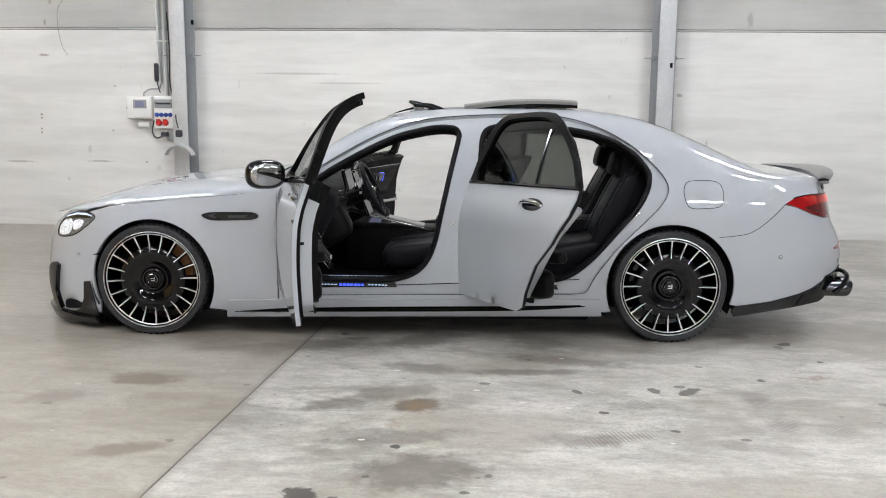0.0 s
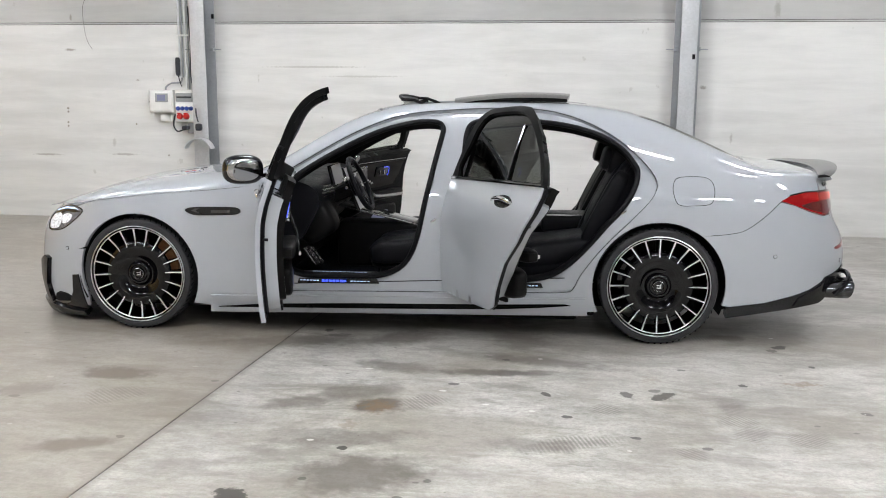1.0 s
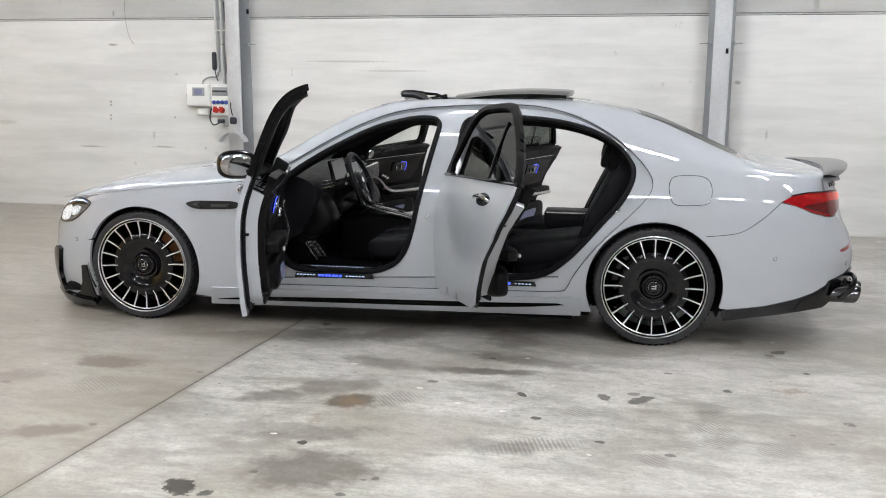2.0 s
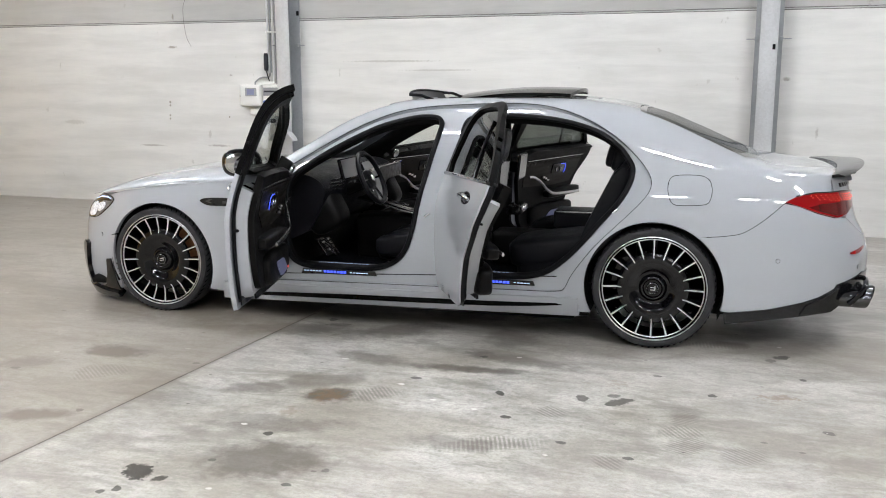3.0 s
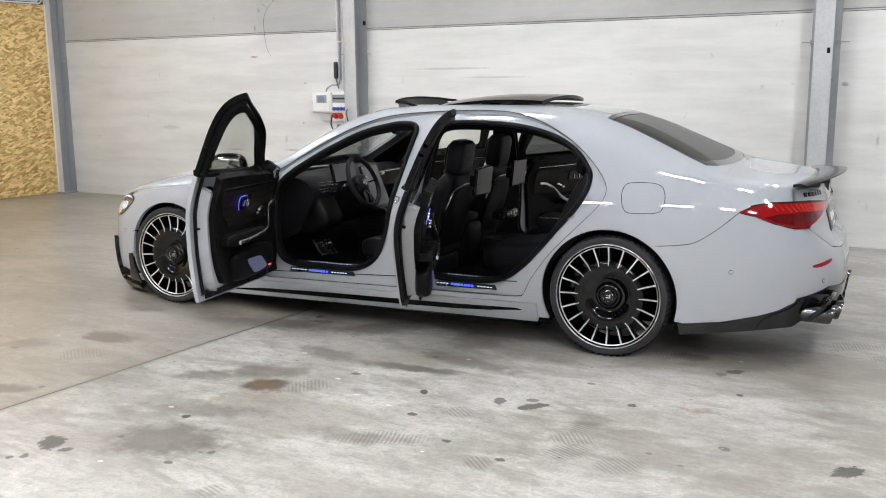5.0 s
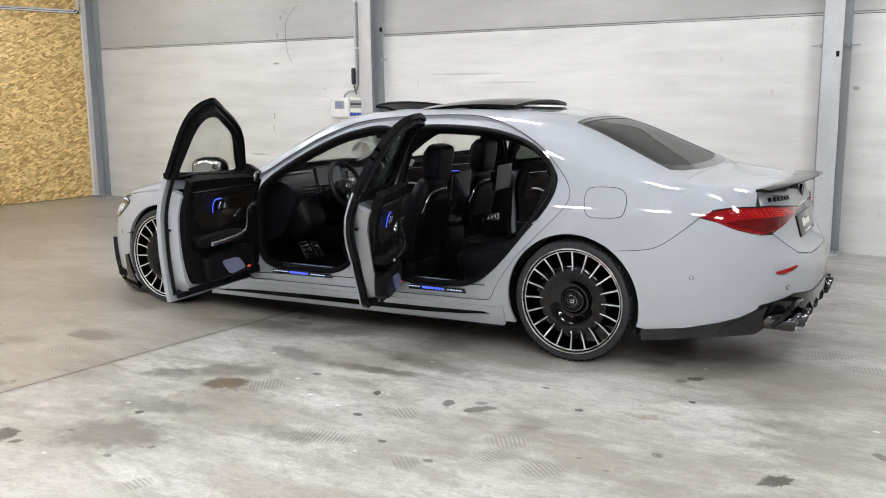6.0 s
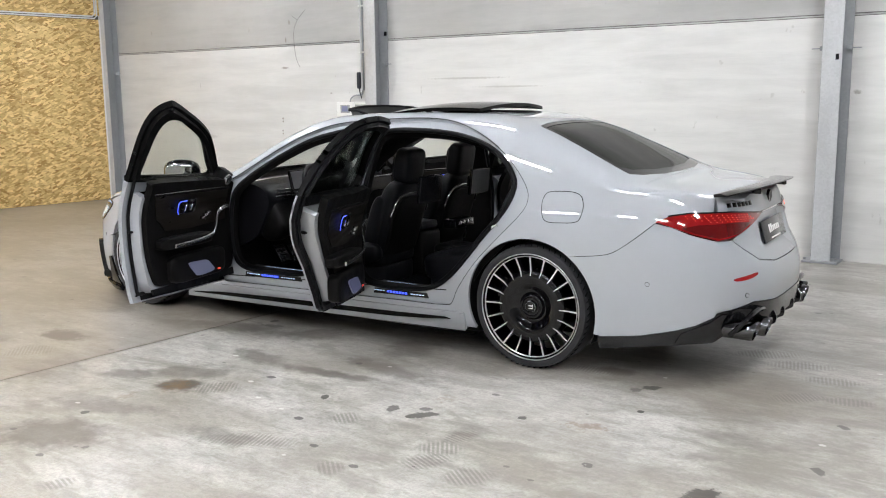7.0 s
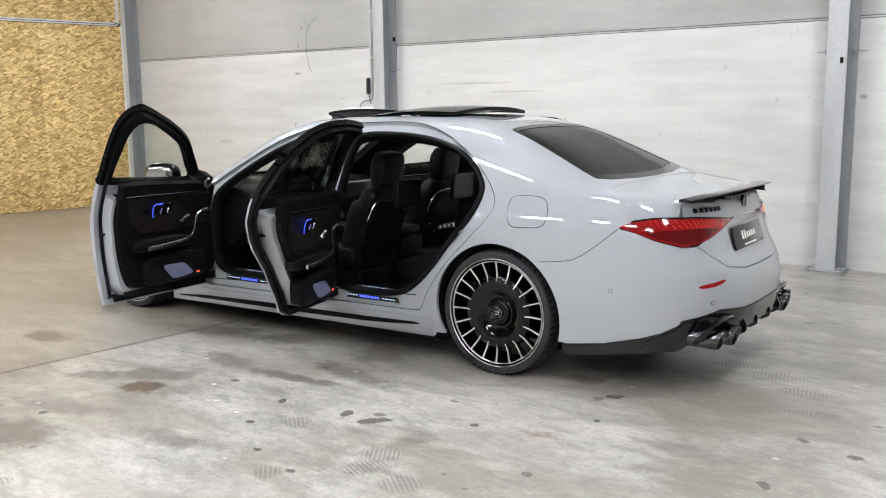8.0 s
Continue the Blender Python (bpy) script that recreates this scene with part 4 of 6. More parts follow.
        edge = [(s_y(0, .27), .325), (s_y(.3, .27), .32), (s_y(.36, .3), .33), (s_y(.45, .3), .345), (s_y(.69, .3), .345), (s_y(.735, .3), .285), (s_y(.775, .3), .25), (4.19, .24), (4.11, .233), (3.85, .200), (3.62, .165), (3.615, .233), (3.845, .259), (4.03, .302), (4.12, .332), (4.20, .375), (s_y(.79, .42), .399), (s_y(.6, .45), .449), (s_y(.36, .43), .431), (s_y(0, .43), .429)]
        patch("rear_apron", tail_wide(edge), CARBON, car, sgn=sgn, off=.006, thick=.05, label="dark carbon rear apron")
        edge = [(s_y(0, .62), .63), (s_y(.3, .63), .635), (s_y(.5, .66), .66), (s_y(.6, .72), .724), (s_y(.658, .77), .771), (s_y(.62, .8), .786), (s_y(.45, .83), .836), (s_y(.27, .88), .886), (s_y(.45, .9), .902), (s_y(.62, .9), .914), (s_y(.68, .92), .917), (s_y(.68, .95), .982), (s_y(.55, .96), .988), (s_y(.4, .96), .988), (s_y(0, .96), .988)]
        dip = lambda s, v: min(max((s - s_y(.36, v)) / .06, 0), 1) * min(max((s_y(-.36, v) - s) / .06, 0), 1) * min(max((.885 - v) / .02, 0), 1) * min(max((v - .645) / .06, 0), 1)
        patch("boot_panel", tail_wide(edge), PAINT, car, sgn=sgn, thick=.02, step=.025, edge=.02, lay=lambda s, v: -.035 * dip(s, v))
        edge = [(s_y(0, .64), .64), (s_y(.45, .65), .67), (s_y(.6, .72), .74), (4.04, .83), (3.95, .87), (4.05, .905), (s_y(.6, .93), .93), (s_y(0, .93), .93)]
        patch("tail_support", tail_wide(edge), PAINT, car, sgn=sgn, off=-.06, thick=.006)
    patch("apron_fin", [(4.02, .237), (4.05, .29), (4.18, .352), (s_y(.77, .4), .395), (s_y(.70, .4), .395), (s_y(.735, .3), .30), (s_y(.77, .3), .262), (4.19, .25)], GLOSS, car, sgn=sgn, off=.014, thick=.02)
    lamp_line = [(3.905, .868), (3.98, .903), (4.06, .913), (s_y(.62, .9), .910), (s_y(.45, .9), .898), (s_y(.27, .88), .882), (s_y(.45, .83), .840), (s_y(.62, .8), .790), (s_y(.73, .78), .772), (4.08, .808), (3.98, .846)]
    lamp = patch("tail_lamp", lamp_line, LAMPRED, car, sgn=sgn, off=.005, thick=.03, step=.03, label="red wraparound tail lamp")
    patch("lens_band", [(4.03, .838), (4.1, .853), (s_y(.62, .85), .858), (s_y(.47, .84), .848), (s_y(.62, .8), .797), (s_y(.72, .8), .782), (4.09, .813)], LAMPDARK, lamp, sgn=sgn, off=.0075, thick=.004, step=.03)
    ribbon("lamp_edge", [(3.96, .898), (4.06, .914), (s_y(.62, .9), .912), (s_y(.45, .9), .900), (s_y(.27, .88), .884)], .004, GLOSS, lamp, sgn, .006, closed=False)
    for row, (z, n0, n1) in enumerate(((.898, 0, 14), (.887, 0, 15), (.876, 1, 16), (.866, 3, 12))):
        bm = bmesh.new()
        for k in range(n0, n1):
            s = 4.04 + .027 * k + .010 * row
            p = at(s, z - .008 * max(s - 4.2, 0) / .2, .007, sgn)
            bmesh.ops.create_icosphere(bm, subdivisions=1, radius=.0024, matrix=Matrix.Translation(p))
        part("diode_row", bm, LEDRED, lamp, "row of small lit red diodes")["kind"] = "stuff"
    patch("rear_reflector", smooth_loop([(s_y(.715, .6), .578), (s_y(.66, .6), .588), (s_y(.57, .6), .600), (s_y(.565, .6), .588), (s_y(.64, .58), .570), (s_y(.71, .58), .565)], 3), LAMPRED, car, sgn=sgn, off=.004, thick=.008, step=.03)

    # twin tail pipes, oval and cut slanting, one leaning on the other
    for dy, dx in ((.655, -.02), (.515, .012)):
        rings, m = [], Matrix.Translation((4.378 + dx, dy * sgn, .312)) @ Matrix.Rotation(radians(-90), 4, "Z")
        bm = bmesh.new()
        for r, h in ((.86, -.12), (.86, .03), (.93, .040), (1.0, .032), (1.0, -.02), (.97, -.028), (.97, -.14)):
            rings.append([bm.verts.new(m @ Vector((.070 * r * math.cos(a), h + .014 * math.sin(a), .053 * r * math.sin(a)))) for a in [2 * math.pi * k / 36 for k in range(36)]])
        for a, b in zip(rings, rings[1:]):
            for k in range(36):
                bm.faces.new((a[k], a[(k + 1) % 36], b[(k + 1) % 36], b[k]))
        pipe = part("tail_pipe", bm, DARKCHROME, car, "dark chrome oval tail pipe")
        # flat black disc closes the pipe and stands in for the shade inside
        bm = bmesh.new()
        bm.faces.new([bm.verts.new(m @ Vector((.0605 * math.cos(a), -.05, .0458 * math.sin(a)))) for a in [2 * math.pi * k / 36 for k in range(36)]])
        part("bore", bm, RUBBER, pipe)

# filler flap gap on the left rear wing only
flap = smooth_loop([(3.277, .925), (3.283, .975), (3.31, 1.0), (3.38, 1.006), (3.455, 1.003), (3.50, .98), (3.517, .925), (3.505, .865), (3.47, .846), (3.40, .841), (3.33, .841), (3.295, .862)], 4)
flap = [(s, v_z(s, z)) for s, z in flap]
patch("filler_flap", flap, PAINT, car, off=.0012, thick=.004)
ribbon("flap_gap", flap, .0020, RUBBER, car, -1, .0006, seg=6, step=.012)
# shut line between rear wing and bumper
for sgn in (-1, 1):
    ribbon("bumper_gap", [(x, z - .0015) for x, z in SEAM], .0018, RUBBER, car, sgn, .0003, closed=False, seg=6)


def dome_grid(name, x0, x1, nx, mat, ny=40, off=0.0, thick=.01, label="", parent=None):
    """A full-width sheet of the upper surface: bonnet or boot lid."""
    verts, faces = [], []
    grid = []
    for i in range(nx + 1):
        t = i / nx
        x = x0 + (x1 - x0) * t
        z0, w, h, n, k = top_of(x)
        row = []
        for j in range(ny + 1):
            a = math.pi * j / ny
            c, sn = math.cos(a), math.sin(a)
            zz = h * abs(sn) ** (2 / n)
            row.append(Vector((x, w * math.copysign(abs(c) ** (2 / n), -c) * (1 - k * zz / h) * (1 + off), z0 + zz + off)))
        grid.append(row)
    for i in range(nx + 1):
        for j in range(ny + 1):
            verts.append(tuple(grid[i][j]))
    k = ny + 1
    for i in range(nx):
        for j in range(ny):
            faces.append((i * k + j, i * k + j + 1, (i + 1) * k + j + 1, (i + 1) * k + j))
    bm = bmesh.new()
    vs = [bm.verts.new(v) for v in verts]
    for f in faces:
        try:
            bm.faces.new([vs[i] for i in f])
        except ValueError:
            pass
    bmesh.ops.remove_doubles(bm, verts=bm.verts[:], dist=.0003)
    return part(name, bm, mat, parent or car, label, angle=80)


dome_grid("bonnet", -.695, .74, 60, PAINT)
dome_grid("boot_lid", 3.80, 4.279, 34, PAINT, off=-.0035)
# roof skin, screens
full = lambda x, y: (x, v_y(x, y))
patch("roof", [full(1.50, .505), full(2.0, .505), full(2.5, .505), full(2.9, .505), full(3.085, .503), full(3.07, .25), full(3.06, 0), full(3.07, -.25), full(3.085, -.503), full(2.9, -.505), full(2.5, -.505), full(2.0, -.505), full(1.50, -.505), full(1.43, -.25), full(1.40, 0), full(1.43, .25)],
             PAINT, car, holes=[[full(1.62, .46), full(2.2, .46), full(2.38, .46), full(2.42, .2), full(2.42, -.2), full(2.38, -.46), full(2.2, -.46), full(1.62, -.46), full(1.60, 0)]], thick=.02)
bm = bmesh.new()
SE = [(x, y - .003) for x, y in SCREEN_EDGE]
RE = [(x, y - .003) for x, y in REAR_EDGE]
ws = [full(x, y) for x, y in SE] + [full(1.50, .45), full(1.43, .2), full(1.41, 0), full(1.43, -.2), full(1.50, -.45)] + [full(x, -y) for x, y in SE[::-1]] + [full(.64, -.4), full(.62, 0), full(.64, .4)]
patch("windscreen", ws, GLASS, car, off=-.008, thick=.005).visible_shadow = False
rw = [full(x, y) for x, y in RE] + [full(3.735, .55), full(3.775, .3), full(3.785, 0), full(3.775, -.3), full(3.735, -.55)] + [full(x, -y) for x, y in RE[::-1]] + [full(3.072, -.25), full(3.062, 0), full(3.072, .25)]
patch("rear_window", rw, DARKGLASS, car, off=-.006, thick=.005)
rim_band = [full(x, y - .035) for x, y in RE[1:-1]] + [full(3.675, .55), full(3.72, .3), full(3.73, 0), full(3.72, -.3), full(3.675, -.55)] + [full(x, -(y - .035)) for x, y in RE[-2:0:-1]] + [full(3.11, -.25), full(3.10, 0), full(3.11, .25)]
patch("boot_front", [full(3.69, .658), full(3.738, .55), full(3.778, .3), full(3.788, 0), full(3.778, -.3), full(3.738, -.55), full(3.69, -.658), full(3.745, -.70), full(3.802, -.80), full(3.802, 0), full(3.802, .80), full(3.745, .70)], PAINT, car, off=-.001, thick=.006)
patch("window_band", rw, GLOSS, car, holes=[rim_band], off=-.0035, thick=.002, label="black band round the rear window")

# sunroof: raised black glass panel, frame and wind deflector


def raised(x, y, lift):
    return Vector((x, y, crown(x) - .035 * (y / .5) ** 2 + lift))


def slab(name, x0, x1, w, lift0, lift1, mat, t=.022, curl=0.0):
    verts, faces = [], []
    nx, ny = 20, 14
    for lay in (0, 1):
        for i in range(nx + 1):
            for j in range(ny + 1):
                u, v = i / nx, j / ny * 2 - 1
                x = x0 + (x1 - x0) * u - .03 * v * v * (1 if u > .5 else -1) * abs(2 * u - 1)
                p = raised(x, v * w, lift0 + (lift1 - lift0) * u + curl * math.sin(math.pi * u))
                verts.append(p - Vector((0, 0, t * lay)))
    k, L = ny + 1, (nx + 1) * (ny + 1)
    bm = bmesh.new()
    vs = [bm.verts.new(v) for v in verts]
    for i in range(nx):
        for j in range(ny):
            a = i * k + j
            bm.faces.new((vs[a], vs[a + 1], vs[a + k + 1], vs[a + k]))
            bm.faces.new((vs[L + a], vs[L + a + k], vs[L + a + k + 1], vs[L + a + 1]))
    for i in range(nx):
        for j in (0, ny):
            a = i * k + j
            bm.faces.new((vs[a], vs[a + k], vs[L + a + k], vs[L + a]))
    for j in range(ny):
        for i in (0, nx):
            a = i * k + j
            bm.faces.new((vs[a], vs[a + 1], vs[L + a + 1], vs[L + a]))
    return part(name, bm, mat, car)


sun = slab("sunroof_panel", 1.93, 2.69, .47, .018, .055, ROOFGLASS, .02, .016)
sun["label"] = "black glass sunroof panel slid back above the roof"
slab("roof_glass", 2.40, 2.80, .46, .004, .004, ROOFGLASS, .008)["label"] = "fixed black roof glass"
for sgn in (-1, 1):
    part("sunroof_rail", boxes(((1.66, sgn * .44 - .012, 1.375), (2.5, sgn * .44 + .012, 1.405), .004)), RUBBER, car)
bm = bmesh.new()
tube(bm, [raised(1.58 + .05 * (y / .4) ** 2 - .02, y, .058) for y in [-.42 + .07 * i for i in range(13)]], .009)
for y in (-.42, .42):
    tube(bm, [raised(1.61, y, .056), raised(1.69, y, .044), raised(1.78, y, .006)], .010)
deflector = part("wind_deflector", bm, RUBBER, car, "raised black mesh wind deflector")
bm = bmesh.new()
ys = [-.42 + .07 * i for i in range(13)]
a0 = [bm.verts.new(raised(1.585 + .05 * (y / .4) ** 2 - .02, y, .056)) for y in ys]
b0 = [bm.verts.new(raised(1.61 + .05 * (y / .4) ** 2 - .02, y, .004)) for y in ys]
for i in range(12):
    bm.faces.new((a0[i], a0[i + 1], b0[i + 1], b0[i]))
part("mesh_net", bm, glass("fine_black_net", (.02, .02, .02), .5), deflector)

# boot spoiler: thin carbon wing on three feet
verts = []
bm = bmesh.new()
rows = []
for i in range(31):
    y = -.67 + 1.34 * i / 30
    k = abs(y) / .67
    xr = 4.392 - .17 * k ** 2.2
    z = 1.05 - .045 * k ** 2
    xf = xr - .15 * (1 - .55 * k ** 3)
    zt = crown(min(xf, 4.3)) - .03 * k ** 2
    rows.append([bm.verts.new((xf, y, zt + .012)), bm.verts.new(((xf + xr) / 2, y, (zt + z) / 2 + .014)), bm.verts.new((xr, y, z)), bm.verts.new((xr, y, z - .006)), bm.verts.new(((xf + xr) / 2, y, (zt + z) / 2 - .004)), bm.verts.new((xf, y, zt - .004))])
for a, b in zip(rows, rows[1:]):
    for j in range(6):
        bm.faces.new((a[j], a[(j + 1) % 6], b[(j + 1) % 6], b[j]))
bm.faces.new(rows[0])
bm.faces.new(rows[-1][::-1])
spoiler = part("boot_spoiler", bm, CARBON, car, "dark carbon lip spoiler on the boot lid")
for y in (-.33, .33):
    part("foot", boxes(((4.25, y - .006, .99), (4.32, y + .006, 1.02), .003)), GLOSS, spoiler)
# badge letters as plain blocks, round emblem, plate
for k in range(6):
    y = -.60 + .04 * k
    s, z = s_y(-y, .958), .945
    bm = boxes(((-.014, -.003, -.012), (.014, .003, .012), .002))
    p, n = at(s, z, .004), nrm(s, z)
    bmesh.ops.transform(bm, matrix=Matrix.Translation(p) @ Vector((n.x, -n.y, n.z)).to_track_quat("Y", "Z").to_matrix().to_4x4(), verts=bm.verts[:])
    part("badge_block", bm, GLOSS, car)
bm = bmesh.new()
lathe(bm, [(.001, .008), (.026, .008), (.034, .012), (.038, .006), (.038, -.004)], 32, Matrix.Translation(at(s_y(0, .952), .952)) @ Matrix.Rotation(radians(-90), 4, "Z"))
part("boot_emblem", bm, GLOSS, car, "round black emblem")
px = tail(.77) - .022
tilt = Matrix.Translation((px + .006, 0, .772)) @ Matrix.Rotation(radians(-16), 4, "Y")
plate = part("number_plate", box(bmesh.new(), (-.006, -.265, -.062), (.006, .265, .062), .004, 2, tilt), GLOSS, car, "black dealer plate with pale marks")
for k in range(6):
    part("plate_bar", boxes(((.0065, -.128 + .044 * k, -.012 if k > 1 else -.016), (.008, -.128 + .044 * k + .030, .018 if k > 1 else .03), 0, 1, tilt)), WHITEPLASTIC, plate)
part("plate_bar", boxes(((.0065, -.11, -.05), (.008, .11, -.042), 0, 1, tilt)), WHITEPLASTIC, plate)
part("boot_handle_strip", boxes(((tail(.88) - .045, -.33, .882), (tail(.88) - .004, .33, .890), .003)), CHROME, car)
# diffuser between the pipes
for y in (-.34, -.13, .13, .34):
    bm = bmesh.new()
    side = [[bm.verts.new((x, y + dy, z)) for x, z in ((4.24, .285), (4.39, .278), (4.43, .30), (4.435, .34), (4.405, .39), (4.24, .39))] for dy in (-.012, .012)]
    bm.faces.new(side[0])
    bm.faces.new(side[1][::-1])
    for k in range(6):
        bm.faces.new((side[0][k], side[1][k], side[1][(k + 1) % 6], side[0][(k + 1) % 6]))
    bmesh.ops.recalc_face_normals(bm, faces=bm.faces)
    bmesh.ops.bevel(bm, geom=bm.edges[:], offset=.004, segments=2, affect="EDGES")
    part("diffuser_fin", bm, GLOSS, car)
for sgn in (-1, 1):
    bm = bmesh.new()
    tube(bm, smooth_loop([(4.285, sgn * .738, .29), (4.315, sgn * .738, .325), (4.345, sgn * .728, .362), (4.372, sgn * .69, .397), (4.385, sgn * .58, .410), (4.385, sgn * .44, .395)], 5, False), .015)
    part("diffuser_frame", bm, GLOSS, car)
part("diffuser_core", boxes(((4.05, -.68, .27), (4.28, .68, .40), .02)), RUBBER, car)
# floor pan; its lower middle box is added to block light under the car
part("underbody", boxes(((-.60, -.84, .14), (2.85, .84, .20), .02), ((.45, -.72, .085), (2.75, .72, .15), .02), ((2.85, -.60, .15), (3.95, .60, .24), .02)), WELL, car)
part("front_core", boxes(((-.74, -.62, .13), (-.45, .62, .60), .03)), WELL, car)

# ---- wheels ----
def wheel(x, sgn, turn=0.0):
    m = Matrix.Translation((x, sgn * .935 * YS, HUB)) @ (Matrix() if sgn > 0 else Matrix.Rotation(radians(180), 4, "Z"))
    bm = bmesh.new()
    R = HUB + .001
    lathe(bm, [(.298, -.245), (.318, -.262), (.338, -.258), (R - .006, -.235), (R, -.205), (R, -.05), (R - .005, -.022), (.340, -.004), (.322, .002), (.306, -.004), (.297, -.02), (.297, -.1)], 96)
    tyre = part("wheel", bm, TYRE, car, "low black tyre on a gloss black and silver rim")
    tyre.matrix_local = m @ Matrix.Rotation(radians(turn), 4, "Y")
    # tread grooves
    bm = bmesh.new()
    for k in range(60):
        a = 2 * math.pi * k / 60
        for side in (-.035, -.20):
            q = Matrix.Rotation(a, 4, "Y") @ Matrix.Translation((R - .0032, side, 0)) @ Matrix.Rotation(radians(25 if side > -.1 else -25), 4, "X")
            bmesh.ops.create_cube(bm, size=1, matrix=q @ Matrix.Diagonal((.005, .05, .006, 1)))
    part("tread", bm, WELL, tyre, smooth=False)["kind"] = "stuff"
    bm = bmesh.new()
    lathe(bm, [(.285, -.24), (.285, -.05), (.29, -.02), (.299, -.006)], 96)
    part("rim_barrel", bm, RIMBLACK, tyre)
    bm = bmesh.new()
    lathe(bm, [(.2985, -.010), (.2995, -.001), (.302, .0015), (.3045, .0), (.305, -.010)], 96)
    part("rim_lip", bm, RIMCUT, tyre, "bright machined rim lip")
    bm = bmesh.new()
    lathe(bm, [(.284, -.018), (.285, -.011), (.2885, -.009), (.290, -.016)], 96)
    part("rim_ring", bm, RIMCUT, tyre)
    bm = bmesh.new()
    lathe(bm, [(.208, -.045), (.206, -.030), (.198, -.022), (.18, -.0165), (.16, -.0155), (.145, -.0175), (.13, -.024), (.115, -.034), (.10, -.045), (.088, -.051), (.08, -.051), (.074, -.045), (.070, -.030), (.064, -.024), (.056, -.023), (.05, -.03), (.001, -.03)], 96)
    part("wheel_disc", bm, RIMBLACK, tyre, "gloss black wheel disc")
    bm = bmesh.new()
    lathe(bm, [(.034, -.028), (.036, -.020), (.032, -.017), (.030, -.022), (.001, -.022)], 40)
    part("hub_cap", bm, RIMBLACK, tyre)
    bm = bmesh.new()
    lathe(bm, [(.0285, -.0215), (.031, -.0155), (.0335, -.0185)], 40)
    for a in (0, 1):
        box(bm, (-.014, -.0215, -.012 + .014 * a), (.012, -.0185, -.006 + .014 * a), .001)
    box(bm, (-.016, -.0215, -.013), (-.010, -.0185, .014), .001)
    part("cap_ring", bm, SATIN, tyre)
    n = 20
    for k in range(n):
        a = 2 * math.pi * (k + .5) / n + radians(9)
        q = Matrix.Rotation(-a, 4, "Y")
        bm = bmesh.new()
        sec = [(.196, .0105, -.046, -.030), (.235, .008, -.045, -.021), (.275, .0075, -.06, -.0125), (.288, .010, -.06, -.011)]
        rows = []
        for r, w, lo, hi in sec:
            rows.append([bm.verts.new(q @ Vector((r, hi - .003, -w * 1.0))), bm.verts.new(q @ Vector((r, hi - .003, w * 1.0))), bm.verts.new(q @ Vector((r, lo, w * 1.5))), bm.verts.new(q @ Vector((r, lo, -w * 1.5)))])
        for u, v in zip(rows, rows[1:]):
            for j in range(4):
                bm.faces.new((u[j], u[(j + 1) % 4], v[(j + 1) % 4], v[j]))
        part("spoke", bm, RIMBLACK, tyre)
        bm = bmesh.new()
        rows = []
        for r, w, h in ((.178, .0028, -.0155), (.20, .0032, -.0225), (.235, .0036, -.0195), (.275, .0042, -.011), (.288, .0046, -.009)):
            rows.append([bm.verts.new(q @ Vector((r, h, -w))), bm.verts.new(q @ Vector((r, h, w))), bm.verts.new(q @ Vector((r, h - .005, w))), bm.verts.new(q @ Vector((r, h - .005, -w)))])
        for u, v in zip(rows, rows[1:]):
            for j in range(4):
                bm.faces.new((u[j], u[(j + 1) % 4], v[(j + 1) % 4], v[j]))
        bm.faces.new(rows[0])
        part("spoke_face", bm, RIMCUT, tyre, "bright machined spoke face", smooth=False)
    # brake behind the spokes
    bm = bmesh.new()
    lathe(bm, [(.08, -.13), (.205, -.13), (.205, -.155), (.08, -.155)], 64, close=True)
    part("brake_disc", bm, DARKCHROME, tyre)
    bm = bmesh.new()
    ca = 150 if x < 1 else 20
    rows = []
    for k in range(9):
        q = Matrix.Rotation(-radians(ca - 28 + 7 * k), 4, "Y")
        lift = .012 if k in (0, 8) else 0
        rows.append([bm.verts.new(q @ Vector(p)) for p in ((.165 + lift, -.175, 0), (.252 - lift, -.175, 0), (.252 - lift, -.095, 0), (.242 - lift, -.085, 0), (.175 + lift, -.085, 0), (.165 + lift, -.095, 0))])
    for u, v in zip(rows, rows[1:]):
        for j in range(6):
            bm.faces.new((u[j], u[(j + 1) % 6], v[(j + 1) % 6], v[j]))
    bm.faces.new(rows[0])
    bm.faces.new(rows[-1])
    part("brake_caliper", bm, COPPER if x < 1 else RIMBLACK, tyre, "bronze brake caliper" if x < 1 else "")
    return tyre


for x, t in ((0.0, 3), (WB, 0)):
    for sgn in (-1, 1):
        wheel(x, sgn, t)

# ---- doors, built closed on the body's surface and swung open on their hinges ----
def lerp2(a, b, t):
    return (a[0] + (b[0] - a[0]) * t, a[1] + (b[1] - a[1]) * t)


def lay_box(bm, s, v, off, ds, dv, dn, sgn, bevel=.003, spin=0.0):
    """A small block lying on the surface: ds along the car, dv upwards, dn proud."""
    p = at(s, v, off, sgn)
    e = .004
    t = (at(s + e, v, off, sgn) - at(s - e, v, off, sgn)).normalized()
    n = nrm(s, v)
    n = Vector((n.x, n.y * sgn, n.z))
    u = n.cross(t).normalized()
    if u.z < 0:
        u.negate()
    m = Matrix((t, u, n)).transposed().to_4x4()
    m.translation = p
    box(bm, (-ds / 2, -dv / 2, -dn / 2), (ds / 2, dv / 2, dn / 2), bevel, 2, m @ Matrix.Rotation(spin, 4, "Z"))
    return bm


